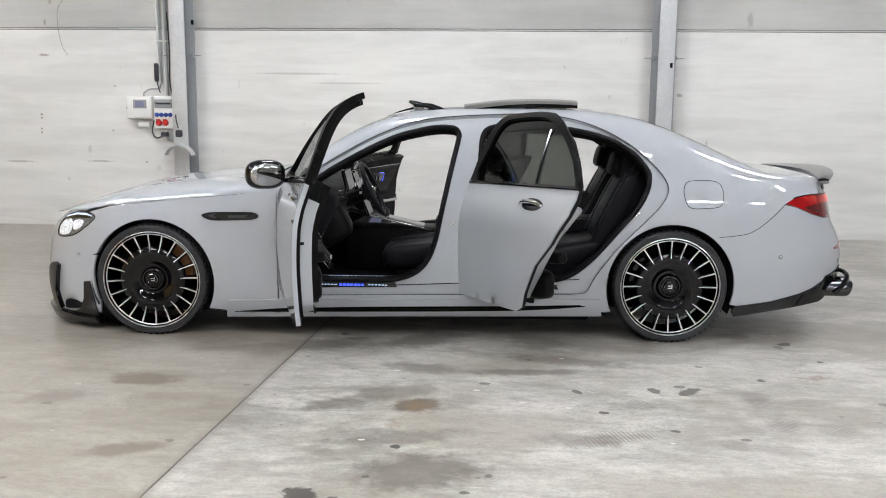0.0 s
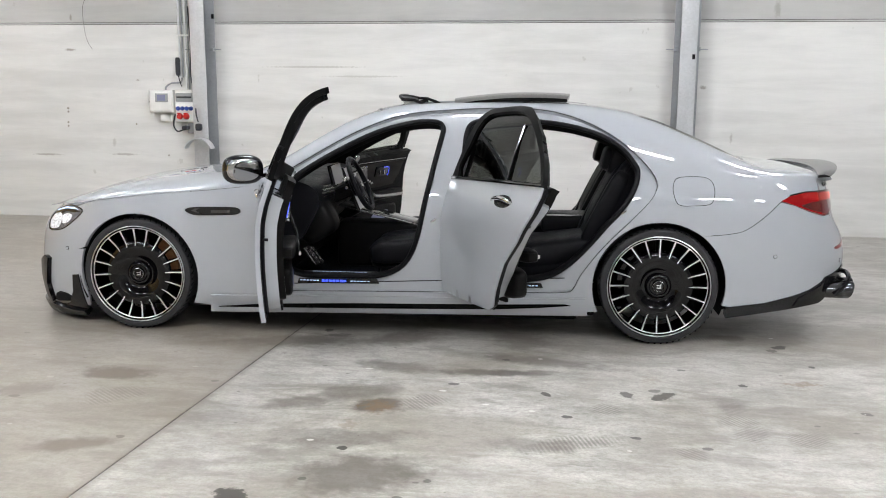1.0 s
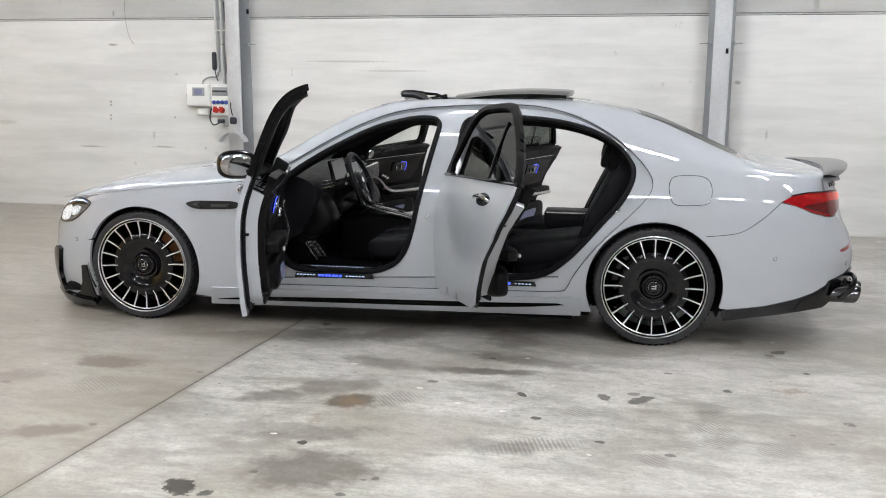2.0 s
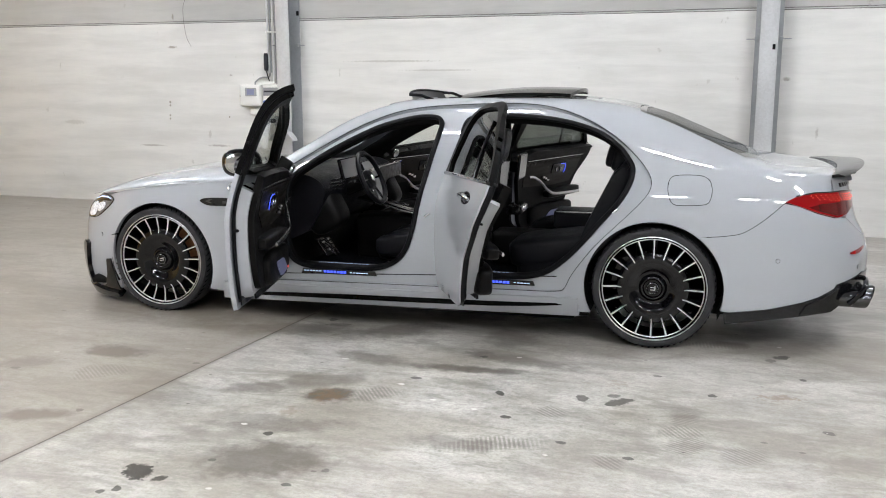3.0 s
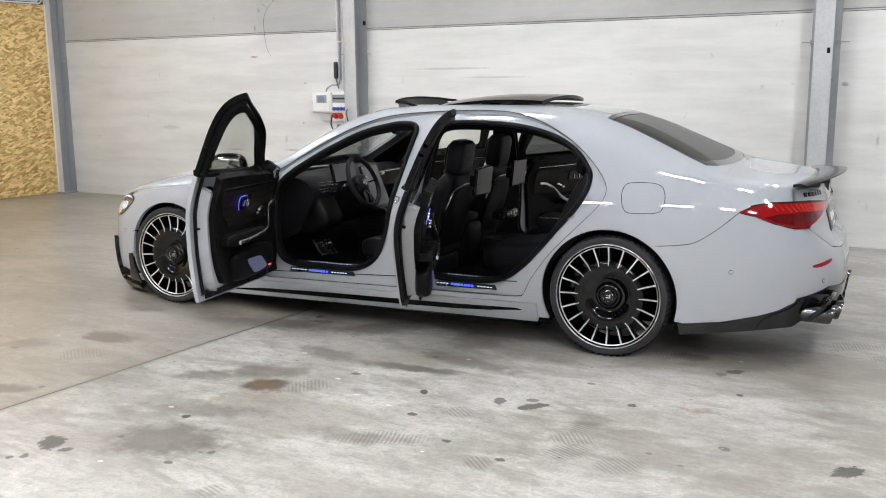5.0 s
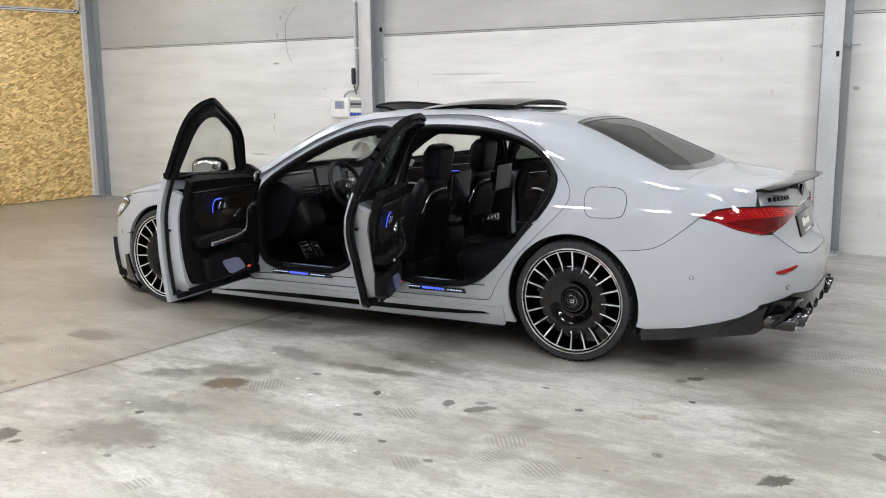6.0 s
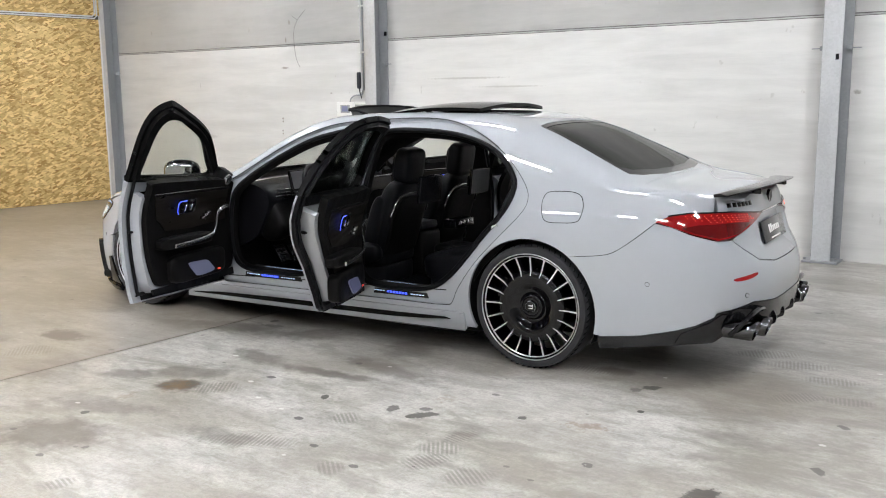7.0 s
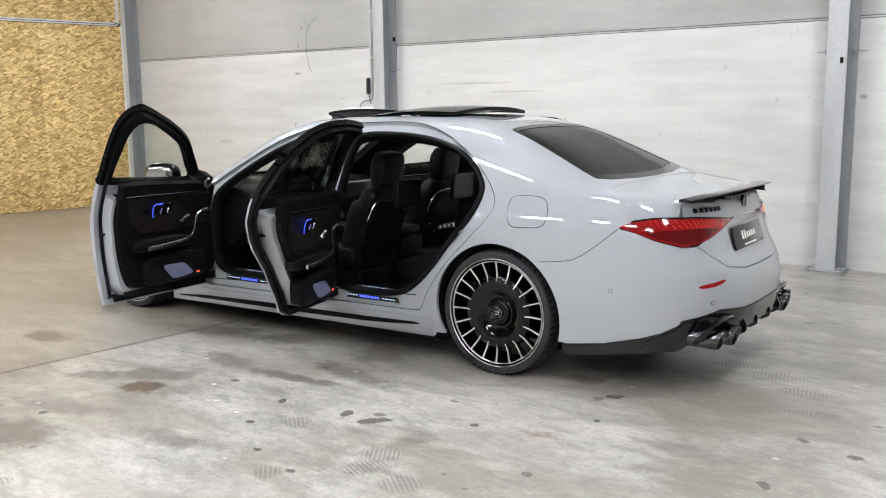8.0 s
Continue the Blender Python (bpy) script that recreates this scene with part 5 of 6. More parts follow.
def door(front, sgn):
    low = DOOR_F_LOW if front else DOOR_R_LOW
    up = DOOR_F_UP if front else DOOR_R_UP
    low, up = vz(low), vz(up)
    name = "front_door" if front else "rear_door"
    top = [lerp2(low[-1], low[0], t) for t in (.25, .5, .75)]
    skin_loop = low + top
    d = patch(name, skin_loop, PAINT, car, sgn=sgn, off=0, thick=.026 if front else .010, step=.04, label="open light grey door with a black window frame")
    d.name = name
    whole = up + low[1:-1]
    # hem, structure and inner panel
    if front:
        shell = [(.86, .33), (.85, .60), (.85, .88), (1.0, .91), (1.4, .92), (1.867, .93), (1.862, .80), (1.845, .55), (1.815, .39), (1.77, .335), (1.3, .32)]
        panel_in = [(.90, .37), (.885, .60), (.89, .95), (.95, .985), (1.4, 1.005), (1.825, 1.01), (1.835, .98), (1.838, .80), (1.82, .58), (1.785, .43), (1.70, .365), (1.3, .352)]
        win = [(1.035, .988), (1.09, 1.055), (1.21, 1.163), (1.35, 1.25), (1.50, 1.306), (1.63, 1.337), (1.72, 1.346), (1.78, 1.312), (1.818, 1.16), (1.832, 1.004), (1.6, .998), (1.3, .99)]
    else:
        shell = [(1.98, .345), (1.985, .60), (2.0, .92), (2.5, .925), (3.085, .935), (3.10, .92), (3.06, .86), (2.94, .715), (2.81, .56), (2.69, .40), (2.655, .36), (2.3, .345)]
        panel_in = [(2.06, .375), (2.04, .60), (2.04, .99), (2.5, 1.01), (3.03, 1.01), (3.062, .985), (3.03, .89), (2.90, .73), (2.77, .57), (2.66, .445), (2.57, .39), (2.3, .37)]
        win = [(2.035, 1.012), (2.045, 1.18), (2.055, 1.30), (2.10, 1.335), (2.35, 1.342), (2.54, 1.328), (2.73, 1.275), (2.90, 1.185), (3.02, 1.10), (3.085, 1.03), (3.08, 1.012), (2.5, 1.012)]
    shell, panel_in, win = vz(shell), vz(smooth_loop(panel_in, 3)), vz(smooth_loop(win, 3))
    if not front:
        win = inset(win, -.021)
    patch("door_shell", shell, PAINT, d, sgn=sgn, off=-.031, thick=.085)
    trim = patch("trim_panel", panel_in, TRIM, d, sgn=sgn, off=-.075, thick=.045, label="black leather door trim")
    trim.matrix_local = Matrix.Translation((0, -.03 * sgn, 0))
    if not front:
        hem = dense(skin_loop, .04)
        patch("edge_hem", inset(hem, .002), RUBBER, d, holes=[inset(hem, .05)], sgn=sgn, off=-.0105, thick=.022, label="black rubber hem inside the door edge")
    seal = inset(dense(whole, .04), .045 if front else .03)
    ribbon("frame_seal", seal, .011, RUBBER, d, sgn, -.040)
    # black tube added for the dark of the gap at the leading edge
    if front:
        ribbon("edge_seal", [(.812, .31 + .1 * i) for i in range(7)], .016, RUBBER, d, sgn, -.024, closed=False)
    # window frame and glass
    patch("window_frame", up + [lerp2(up[-1], up[0], t) for t in (.25, .5, .75)], FRAMEBLACK, d, holes=[win], sgn=sgn, off=.002, thick=.03, edge=.015, label="black window frame")
    patch("window", win, GLASS if front else TINT, d, sgn=sgn, off=-.014, thick=.004)
    inner = inset(dense(up, .03), .022)
    patch("frame_trim", inner, TRIM, d, holes=[inset(dense(win, .02), -.003 if front else .009)], sgn=sgn, off=-.0285, thick=.026, edge=.015)
    # belt strip and lower edge
    x0, x1 = (.87, 1.91) if front else (1.94, 3.17)
    ribbon("belt_strip", [(x0 + (x1 - x0) * i / 12, belt(x0 + (x1 - x0) * i / 12) + (.022 if front else .004)) for i in range(13)], .010, GLOSS, d, sgn, .003, closed=False)
    if not front:
        bm = bmesh.new()
        tube(bm, [at(2.73, 1.0, -.008, sgn), at(2.70, v_z(2.70, 1.12), -.008, sgn), at(2.655, v_z(2.655, 1.29), -.008, sgn)], .009)
        part("window_bar", bm, GLOSS, d)
    # outside handle
    hx = 1.74 if front else 2.78
    bm = bmesh.new()
    tube(bm, [at(hx + .115 * k, .893 + .012 * (1 - k * k), .012 + .016 * (1 - k ** 4), sgn) for k in [-1 + i / 6 for i in range(13)]], lambda t: .006 + .011 * math.sin(math.pi * min(max(t, .05), .95)) ** .5, flat=.75, seg=12)
    handle = part("door_handle", bm, CHROME, d, "chrome pull handle")
    patch("handle_cup", smooth_loop([(hx - .11, .893), (hx - .06, .925), (hx + .05, .925), (hx + .11, .898), (hx + .05, .868), (hx - .06, .868)], 4), GLOSS, handle, sgn=sgn, off=.001, thick=.004)
    # inside: wood band, chrome line, release, arm rest, lights
    a, b = (.93, 1.83) if front else (2.07, 2.98)
    L = b - a
    ribbon("chrome_line", [(a + L * (.03 + .94 * i / 10), .945) for i in range(11)], .0035, SATIN, trim, sgn, -.1215, closed=False)
    patch("wood_band", [(a + .02 * L, .70), (a + .02 * L, .93), (a + .5 * L, .932), (b - .05 * L, .932), (b - .10 * L, .78), (b - .2 * L, .69), (a + .5 * L, .68)], WOOD, trim, sgn=sgn, off=-.121, thick=.006)
    cx, cz = a + .56 * L, .845
    bm = bmesh.new()
    lay_box(bm, cx, cz, -.131, .19, .085, .016, sgn, .007)
    part("switch_panel", bm, GLOSS, trim)
    for dx, w in ((-.035, .008), (.03, .010)):
        bm = bmesh.new()
        lay_box(bm, cx + dx, cz - .008, -.143, w, .036, .010, sgn, .003, .3)
        part("switch", bm, CHROME, trim)
    bm = bmesh.new()
    pts = [(cx + .02, cz + .05), (cx + .085, cz + .047), (cx + .105, cz + .03), (cx + .108, cz - .02), (cx + .095, cz - .05)]
    tube(bm, [at(p[0], p[1], -.139, sgn) for p in smooth_loop(pts, 4, False)], .0022)
    part("light_strip", bm, LEDBLUE, trim, "glowing blue light strip")
    bm = bmesh.new()
    m = Matrix.Translation(at(a + .62 * L, .615, -.155, sgn)) @ Matrix.Rotation(radians(3 * sgn), 4, "Z")
    pillow(bm, m, .30 * L, .045, .035, .4)
    part("arm_rest", bm, TRIM, trim)
    arc_pts = [(b - .17 * L, .602), (a + .65 * L, .605), (a + .40 * L, .622), (a + .30 * L, .66), (a + .22 * L, .74), (a + .14 * L, .80), (a + .05 * L, .815)]
    bm = bmesh.new()
    tube(bm, [at(p[0], p[1], -.216 + .4 * min(max(p[1] - .64, 0), .13), sgn) for p in smooth_loop(arc_pts, 5, False)], .0075, flat=1.6)
    part("arm_chrome", bm, SATIN, trim, "satin metal arm rest edge")
    for k in range(3):
        bm = bmesh.new()
        lay_box(bm, a + (.37 - .035 * k) * L, .735 + .022 * k, -.15, .032, .018, .03, sgn, .005)
        part("window_switch", bm, CHROME, trim)
    bm = bmesh.new()
    pillow(bm, Matrix.Translation(at(a + .45 * L, .445, -.12, sgn)), .36 * L, .05, .085, .4)
    part("door_pocket", bm, TRIM, trim)
    px = a + .45 * L
    # cover, no lamp: the blue light on it is put into its material
    patch("pocket_lamp", smooth_loop([(px + .155, .466), (px + .05, .468), (px - .05, .462), (px - .10, .43), (px - .135, .392), (px - .05, .378), (px + .06, .378), (px + .105, .41)], 3), POCKET, trim, sgn=sgn, off=-.168, thick=.008, label="speaker cover lit blue")
    bm = bmesh.new()
    lay_box(bm, a + .22 * L, .385, -.165, .034, .010, .01, sgn, .003)
    part("warning_lamp", bm, LEDRED, trim, "small lit red marker")
    # rubber flap along the bottom and hem at the latch side
    b0, b1 = (.845, 1.80) if front else (1.975, 2.665)
    patch("bottom_flap", [(b0, .302), (b0, .350), ((b0 + b1) / 2, .348), (b1, .352), (b1 - .01, .322), ((b0 + b1) / 2, .308)], RUBBER, d, sgn=sgn, off=-.1165, thick=.012)
    patch("bottom_lip", [(b0, .275), (b0, .325), ((b0 + b1) / 2, .328), (b1, .335), (b1, .30), ((b0 + b1) / 2, .287)], RUBBER, d, sgn=sgn, off=-.0305, thick=.006)
    # latch edge
    bm = bmesh.new()
    if front:
        lay_box(bm, 1.845, .70, -.055, .07, .012, .03, sgn, .003)
    else:
        lay_box(bm, 3.02, .80, -.055, .06, .012, .03, sgn, .003)
    part("latch", bm, RUBBER, d)
    if front:
        # mirror and tweeter
        bm = bmesh.new()
        c = Vector((1.085, 1.035 * sgn, .988))
        pillow(bm, Matrix.Translation(c) @ Matrix.Rotation(radians(-14 * sgn), 4, "Z"), .064, .130, .080, .75)
        mir = part("door_mirror", bm, GLOSS, d, "gloss black door mirror with a clear mirror glass")
        mg = Matrix.Translation(c + Vector((.050, -.006 * sgn, .0))) @ Matrix.Rotation(radians(-14 * sgn), 4, "Z")
        bm = bmesh.new()
        pillow(bm, mg, .019, .104, .060, .8)
        part("mirror_glass", bm, MIRROR, mir)
        bm = bmesh.new()
        tube(bm, [(1.04, .90 * sgn, .955), (1.07, .95 * sgn, .945), (1.10, 1.0 * sgn, .94)], .022, flat=.6)
        part("mirror_arm", bm, GLOSS, mir)
        bm = bmesh.new()
        p, n = at(.99, 1.022, -.150, sgn), nrm(.985, .985)
        q = Vector((-n.x, -n.y * sgn, -n.z)).to_track_quat("Y", "Z").to_matrix().to_4x4()
        lathe(bm, [(.001, .012), (.022, .012), (.030, .016), (.036, .010), (.038, -.02)], 32, Matrix.Translation(p) @ q)
        part("tweeter", bm, SATIN, d, "satin metal tweeter")
        bm = bmesh.new()
        lay_box(bm, .985, 1.01, -.105, .105, .10, .09, sgn, .012)
        part("tweeter_base", bm, TRIM, d)
    # the near doors hang on leaning hinges: their far ends rise as they open
    near = sgn < 0
    if front:
        hinge, swing, z0, tall, rise = Vector((.81, .93 * YS * sgn, 0)), 74.0 if near else 67.0, .27, 1.066 if near else 1.0, .033 if near else .005
    else:
        hinge, swing, z0, tall, rise = Vector((1.934, .93 * YS * sgn, 0)), 65.0 if near else 68.0, .295, 1.0, .055 if near else .005
    for ob in (d, *d.children_recursive):
        lean_up = Matrix.Diagonal((1, 1, tall, 1))
        lean_up[2][0], lean_up[2][3] = rise, z0 * (1 - tall) - rise * hinge.x
        ob.data.transform(lean_up)
    d.matrix_local = Matrix.Translation(hinge) @ Matrix.Rotation(radians(swing * sgn), 4, "Z") @ Matrix.Translation(-hinge)
    return d


# weak blue emission stands in for blue light falling on grey metal
POCKET = material("speaker_cover", (0.22, 0.23, 0.27), 0.35, 0.4, emit=0.045, glow=(.15, .2, 1))
MIRROR = material("mirror_silver", (0.5, 0.5, 0.5), 0.015, 1.0)
for front in (True, False):
    for sgn in (-1, 1):
        door(front, sgn)

# ---- cabin ----
for sgn in (-1, 1):
    line = [(.76, .22), (2.70, .26), (2.90, .55), (3.05, .70), (3.3, .80), (3.6, .90), (3.62, v_y(3.62, .64)), (3.3, v_y(3.3, .575)), (3.12, v_y(3.12, .53)), (2.9, v_y(2.9, .47)), (2.4, v_y(2.4, .46)), (1.9, v_y(1.9, .46)), (1.6, v_y(1.6, .46)),
            (1.45, v_y(1.45, .575)), (1.29, v_y(1.29, .605)), (1.13, v_y(1.13, .635)), (.97, v_y(.97, .665)), (.80, v_y(.80, .70)), (.76, .90)]
    patch("inner_lining", line, TRIM, car, holes=[inset(vz(AP_F), .012), inset(vz(AP_R), .012)], sgn=sgn, off=-.07, thick=.006)
    patch("headlining", [(1.6, v_y(1.6, .47)), (2.4, v_y(2.4, .47)), (2.95, v_y(2.95, .47)), (3.03, v_y(3.03, .3)), (3.03, v_y(3.03, 0.0)), (2.45, v_y(2.45, 0)), (2.45, v_y(2.45, .40)), (1.62, v_y(1.62, .40)), (1.60, v_y(1.6, 0)), (1.43, v_y(1.43, 0)), (1.45, v_y(1.45, .47))], TRIM, car, sgn=sgn, off=-.03, thick=.01)
    # lit sill plates
    for x0, x1 in ((1.02, 1.52), (2.12, 2.52)):
        c = (x0 + x1) / 2 - .02
        sill = patch("sill_plate", [(x0, .313), (x0 + .012, .347), (x1, .352), (x1 + .012, .322)], GLOSS, car, sgn=sgn, off=-.022, thick=.005, label="black sill plate with glowing marks")
        for k in range(7):
            xx = c - .075 + .0225 * k
            patch("glow_mark", [(xx, .327), (xx, .341), (xx + .0165, .3415), (xx + .0165, .3275)], LEDBLUE, sill, sgn=sgn, off=-.0205, thick=.002)
        for k in range(6):
            for side in (-1, 1):
                xx = c + .005 + side * (.105 + .021 * k)
                if x0 + .01 < xx < x1 - .01:
                    patch("pale_mark", [(xx - .007, .3325), (xx - .007, .3375), (xx + .007, .338), (xx + .007, .333)], LEDWHITE, sill, sgn=sgn, off=-.0205, thick=.002)
        step = part("sill_step", boxes(((x0 - .04, .77 * sgn - .035, .33), (x1 + .02, .77 * sgn + .035, .368), .006)), TRIM, car)
        for k in range(13):
            xx = c - .15 + .027 * k
            part("pale_mark", boxes(((xx - .010, .775 * sgn - .003, .3685), (xx + .010, .775 * sgn + .003, .3695))), LEDWHITE, step)
    # striker loops on the pillars
    for x, z in ((1.865, .72), (2.99, .79)):
        bm = bmesh.new()
        p = [at(x + dx, z + dz, o, sgn) for dx, dz, o in ((-.01, .0, -.03), (-.01, .0, -.005), (.015, .015, -.005), (.015, .015, -.03))]
        tube(bm, p, .006)
        part("striker", bm, CHROME, car)
    for z in (.45, .85):
        part("door_hinge", boxes(((.822, .885 * sgn - .012, z - .03), (.86, .885 * sgn + .012, z + .03), .006)), PAINT, car)
    part("check_strap", boxes(((.84, .93 * sgn - .05, .66), (.90, .93 * sgn + .03, .68), .004)), RUBBER, car)

part("cabin_floor", boxes(((.80, -.79, .21), (2.75, .79, .29), .01)), CARPET, car)
part("bulkhead", boxes(((.72, -.78, .20), (.84, .78, .92), .02)), TRIM, car)
part("rear_bulkhead", boxes(((3.10, -.72, .25), (3.22, .72, 1.0), .03)), TRIM, car)
part("parcel_shelf", boxes(((3.12, -.70, .97), (3.75, .70, 1.0), .01)), TRIM, car)


def seat(x, y, sgn):
    """A front seat."""
    bm = bmesh.new()
    pillow(bm, Matrix.Translation((x + .06, y, .46)) @ Matrix.Rotation(radians(-6), 4, "Y"), .29, .25, .085, .4)
    for s in (-1, 1):
        pillow(bm, Matrix.Translation((x + .06, y + s * .23, .488)) @ Matrix.Rotation(radians(-6), 4, "Y"), .27, .06, .075, .5)
    pillow(bm, Matrix.Translation((x + .09, y, .355)), .25, .22, .075, .3)
    st = part("front_seat", bm, LEATHER, car, "black quilted leather seat")
    bm = bmesh.new()
    tilt = Matrix.Translation((x + .33, y, .715)) @ Matrix.Rotation(radians(17), 4, "Y")
    pillow(bm, tilt, .075, .235, .275, .52)
    for s in (-1, 1):
        pillow(bm, tilt @ Matrix.Translation((-.04, s * .20, -.05)), .06, .055, .21, .6)
    pillow(bm, tilt @ Matrix.Translation((-.045, 0, .03)), .05, .16, .2, .45)
    part("backrest", bm, LEATHER, st)
    bm = bmesh.new()
    pillow(bm, tilt @ Matrix.Translation((.066, 0, -.03)), .022, .20, .22, .45)
    part("seat_back_shell", bm, TRIM, st)
    bm = bmesh.new()
    tube(bm, [tilt @ Vector(p) for p in smooth_loop([(.066, -.225, .06), (.074, -.215, .13), (.072, -.18, .185), (.07, -.09, .21), (.07, .09, .21), (.072, .18, .185), (.074, .215, .13), (.066, .225, .06)], 5, False)], .006)
    part("shell_trim", bm, SATIN, st, "satin metal strip round the seat back")
    bm = bmesh.new()
    hr = Matrix.Translation((x + .425, y, 1.075)) @ Matrix.Rotation(radians(10), 4, "Y")
    pillow(bm, hr, .06, .135, .118, .45)
    pillow(bm, hr @ Matrix.Translation((-.045, 0, .005)), .035, .115, .085, .55)
    part("headrest", bm, LEATHER, st)
    for s in (-1, 1):
        bm = bmesh.new()
        tube(bm, [hr @ Vector((.01, s * .05, -.07)), hr @ Vector((-.005, s * .05, -.14))], .007)
        part("headrest_post", bm, CHROME, st)
    sc = Matrix.Translation((2.215, y - .01 * sgn, .925)) @ Matrix.Rotation(radians(6), 4, "Y")
    scr = part("rear_screen", box(bmesh.new(), (-.012, -.14, -.09), (.012, .14, .09), .008, 3, sc), GLOSS, st, "black seat-back screen")
    part("display", box(bmesh.new(), (.0125, -.133, -.083), (.014, .133, .083), 0, 1, sc), SCREEN, scr)
    part("screen_arm", box(bmesh.new(), (-.08, -.04, -.05), (-.012, .04, .03), .01, 2, sc), TRIM, scr)
    return st


for s in (-1, 1):
    seat(1.635, s * .36, s)

# rear bench as two single seats
for s in (-1, 1):
    bm = bmesh.new()
    pillow(bm, Matrix.Translation((2.60, s * .40, .49)) @ Matrix.Rotation(radians(-8), 4, "Y"), .30, .27, .09, .4)
    pillow(bm, Matrix.Translation((2.62, s * .40, .38)), .26, .26, .09, .3)
    rs = part("rear_seat", bm, LEATHER, car, "black leather rear seat")
    tilt = Matrix.Translation((2.945, s * .38, .77)) @ Matrix.Rotation(radians(26), 4, "Y")
    bm = bmesh.new()
    pillow(bm, tilt, .08, .27, .33, .42)
    pillow(bm, tilt @ Matrix.Translation((-.055, 0, .06)), .045, .18, .24, .45)
    for k in (-1, 1):
        pillow(bm, tilt @ Matrix.Translation((-.035, k * .225, -.02)), .06, .05, .27, .5)
    part("backrest", bm, LEATHER, rs)
    bm = bmesh.new()
    hr = Matrix.Translation((2.985, s * .38, 1.07)) @ Matrix.Rotation(radians(14), 4, "Y")
    pillow(bm, hr, .06, .15, .10, .5)
    pillow(bm, hr @ Matrix.Translation((-.06, 0, -.01)), .035, .13, .075, .55)
    part("headrest", bm, LEATHER, rs)
    bm = bmesh.new()
    tube(bm, [(3.06, s * .62, 1.06), (2.96, s * .60, .84), (2.83, s * .55, .62), (2.76, s * .52, .50)], .018, flat=.15)
    part("seat_belt", bm, RUBBER, rs)
    bm = boxes(((2.72, s * .13 - .015, .50), (2.745, s * .13 + .015, .58), .004))
    part("belt_buckle", bm, SATIN, rs)
arm = part("rear_arm_rest", boxes(((2.52, -.12, .56), (3.02, .12, .68), .02, 3)), LEATHER, car)
part("arm_chrome", boxes(((2.535, -.125, .668), (2.93, -.1205, .677)), ((2.535, .1205, .668), (2.93, .125, .677))), SATIN, arm)
part("rear_console", boxes(((2.10, -.13, .29), (2.58, .13, .52), .03, 3)), TRIM, car)
bm = bmesh.new()
box(bm, (2.20, -.15, .64), (2.30, .12, .70), .012, 2)
rc = part("console_controls", bm, GLOSS, car)
for k in range(4):
    part("knob", boxes(((2.302, -.12 + .055 * k, .665), (2.31, -.085 + .055 * k, .69), .003)), CHROME, rc)

# dashboard
bm = bmesh.new()
sec = [(.80, .94), (.98, .955), (1.10, .935), (1.175, .885), (1.19, .82), (1.15, .74), (1.10, .66), (1.03, .58), (.82, .50)]
sec = smooth_loop(sec, 4, False)
rows = []
for i in range(25):
    y = -.76 + 1.52 * i / 24
    drop = .02 * (y / .76) ** 2
    dip = .05 * math.exp(-((abs(y) - .0) / .25) ** 2)
    rows.append([bm.verts.new((x - .06 * (y / .76) ** 2 * (x - .8) / .4, y, z - drop)) for x, z in sec])
for a, b in zip(rows, rows[1:]):
    for j in range(len(sec) - 1):
        bm.faces.new((a[j], a[j + 1], b[j + 1], b[j]))
bm.faces.new(rows[0])
bm.faces.new(rows[-1])
dash = part("dashboard", bm, LEATHER, car, "black leather dashboard")
for s in (-1, 1):
    bm = bmesh.new()
    pillow(bm, Matrix.Translation((1.06, s * .60, .70)) @ Matrix.Rotation(radians(-30), 4, "Y"), .13, .13, .16, .5)
    part("knee_panel", bm, TRIM, dash)
    for k in range(4):
        part("air_vent", box(bmesh.new(), (-.006, -.09, -.005), (.006, .09, .005), .003, 2, Matrix.Translation((1.165 - .004 * k, s * .60, .895 - .022 * k)) @ Matrix.Rotation(radians(12 * s), 4, "Z")), CHROME if k in (0, 3) else SATIN, dash)
ctilt = Matrix.Translation((1.215, -.02, .83)) @ Matrix.Rotation(radians(-22), 4, "Y")
cs = part("centre_screen", box(bmesh.new(), (-.012, -.13, -.17), (.012, .13, .15), .01, 3, ctilt), GLOSS, dash, "large glossy portrait touch screen")
part("display", box(bmesh.new(), (.0122, -.122, -.16), (.0135, .122, .142), 0, 1, ctilt), SCREEN_SOFT, cs)
dt = Matrix.Translation((1.17, -.40, .955)) @ Matrix.Rotation(radians(-14), 4, "Y")
ds = part("driver_screen", box(bmesh.new(), (-.012, -.16, -.075), (.012, .16, .065), .008, 3, dt), GLOSS, dash)
part("display", box(bmesh.new(), (.0122, -.15, -.066), (.0135, .15, .056), 0, 1, dt), SCREEN_SOFT, ds)
for s in (-.26, -.14, .0, .14):
    part("dash_vent", boxes(((1.17, s - .045, .885), (1.205, s + .045, .915), .008, 2)), SATIN, dash)
part("wood_trim", boxes(((1.165, .10, .80), (1.195, .74, .90), .012, 3)), WOOD, dash)
part("dash_chrome", boxes(((1.165, .10, .905), (1.20, .74, .913), .003)), SATIN, dash)
# centre console
cc = part("centre_console", boxes(((1.12, -.13, .29), (2.02, .13, .60), .03, 3)), TRIM, car, "piano black centre console with chrome edges")
part("console_top", box(bmesh.new(), (-.32, -.12, -.008), (.32, .12, .008), .006, 2, Matrix.Translation((1.43, 0, .645)) @ Matrix.Rotation(radians(13), 4, "Y")), GLOSS, cc)
for s in (-1, 1):
    part("console_edge", box(bmesh.new(), (-.33, -.003, -.006), (.33, .003, .006), .002, 2, Matrix.Translation((1.43, s * .1235, .645)) @ Matrix.Rotation(radians(13), 4, "Y")), SATIN, cc)
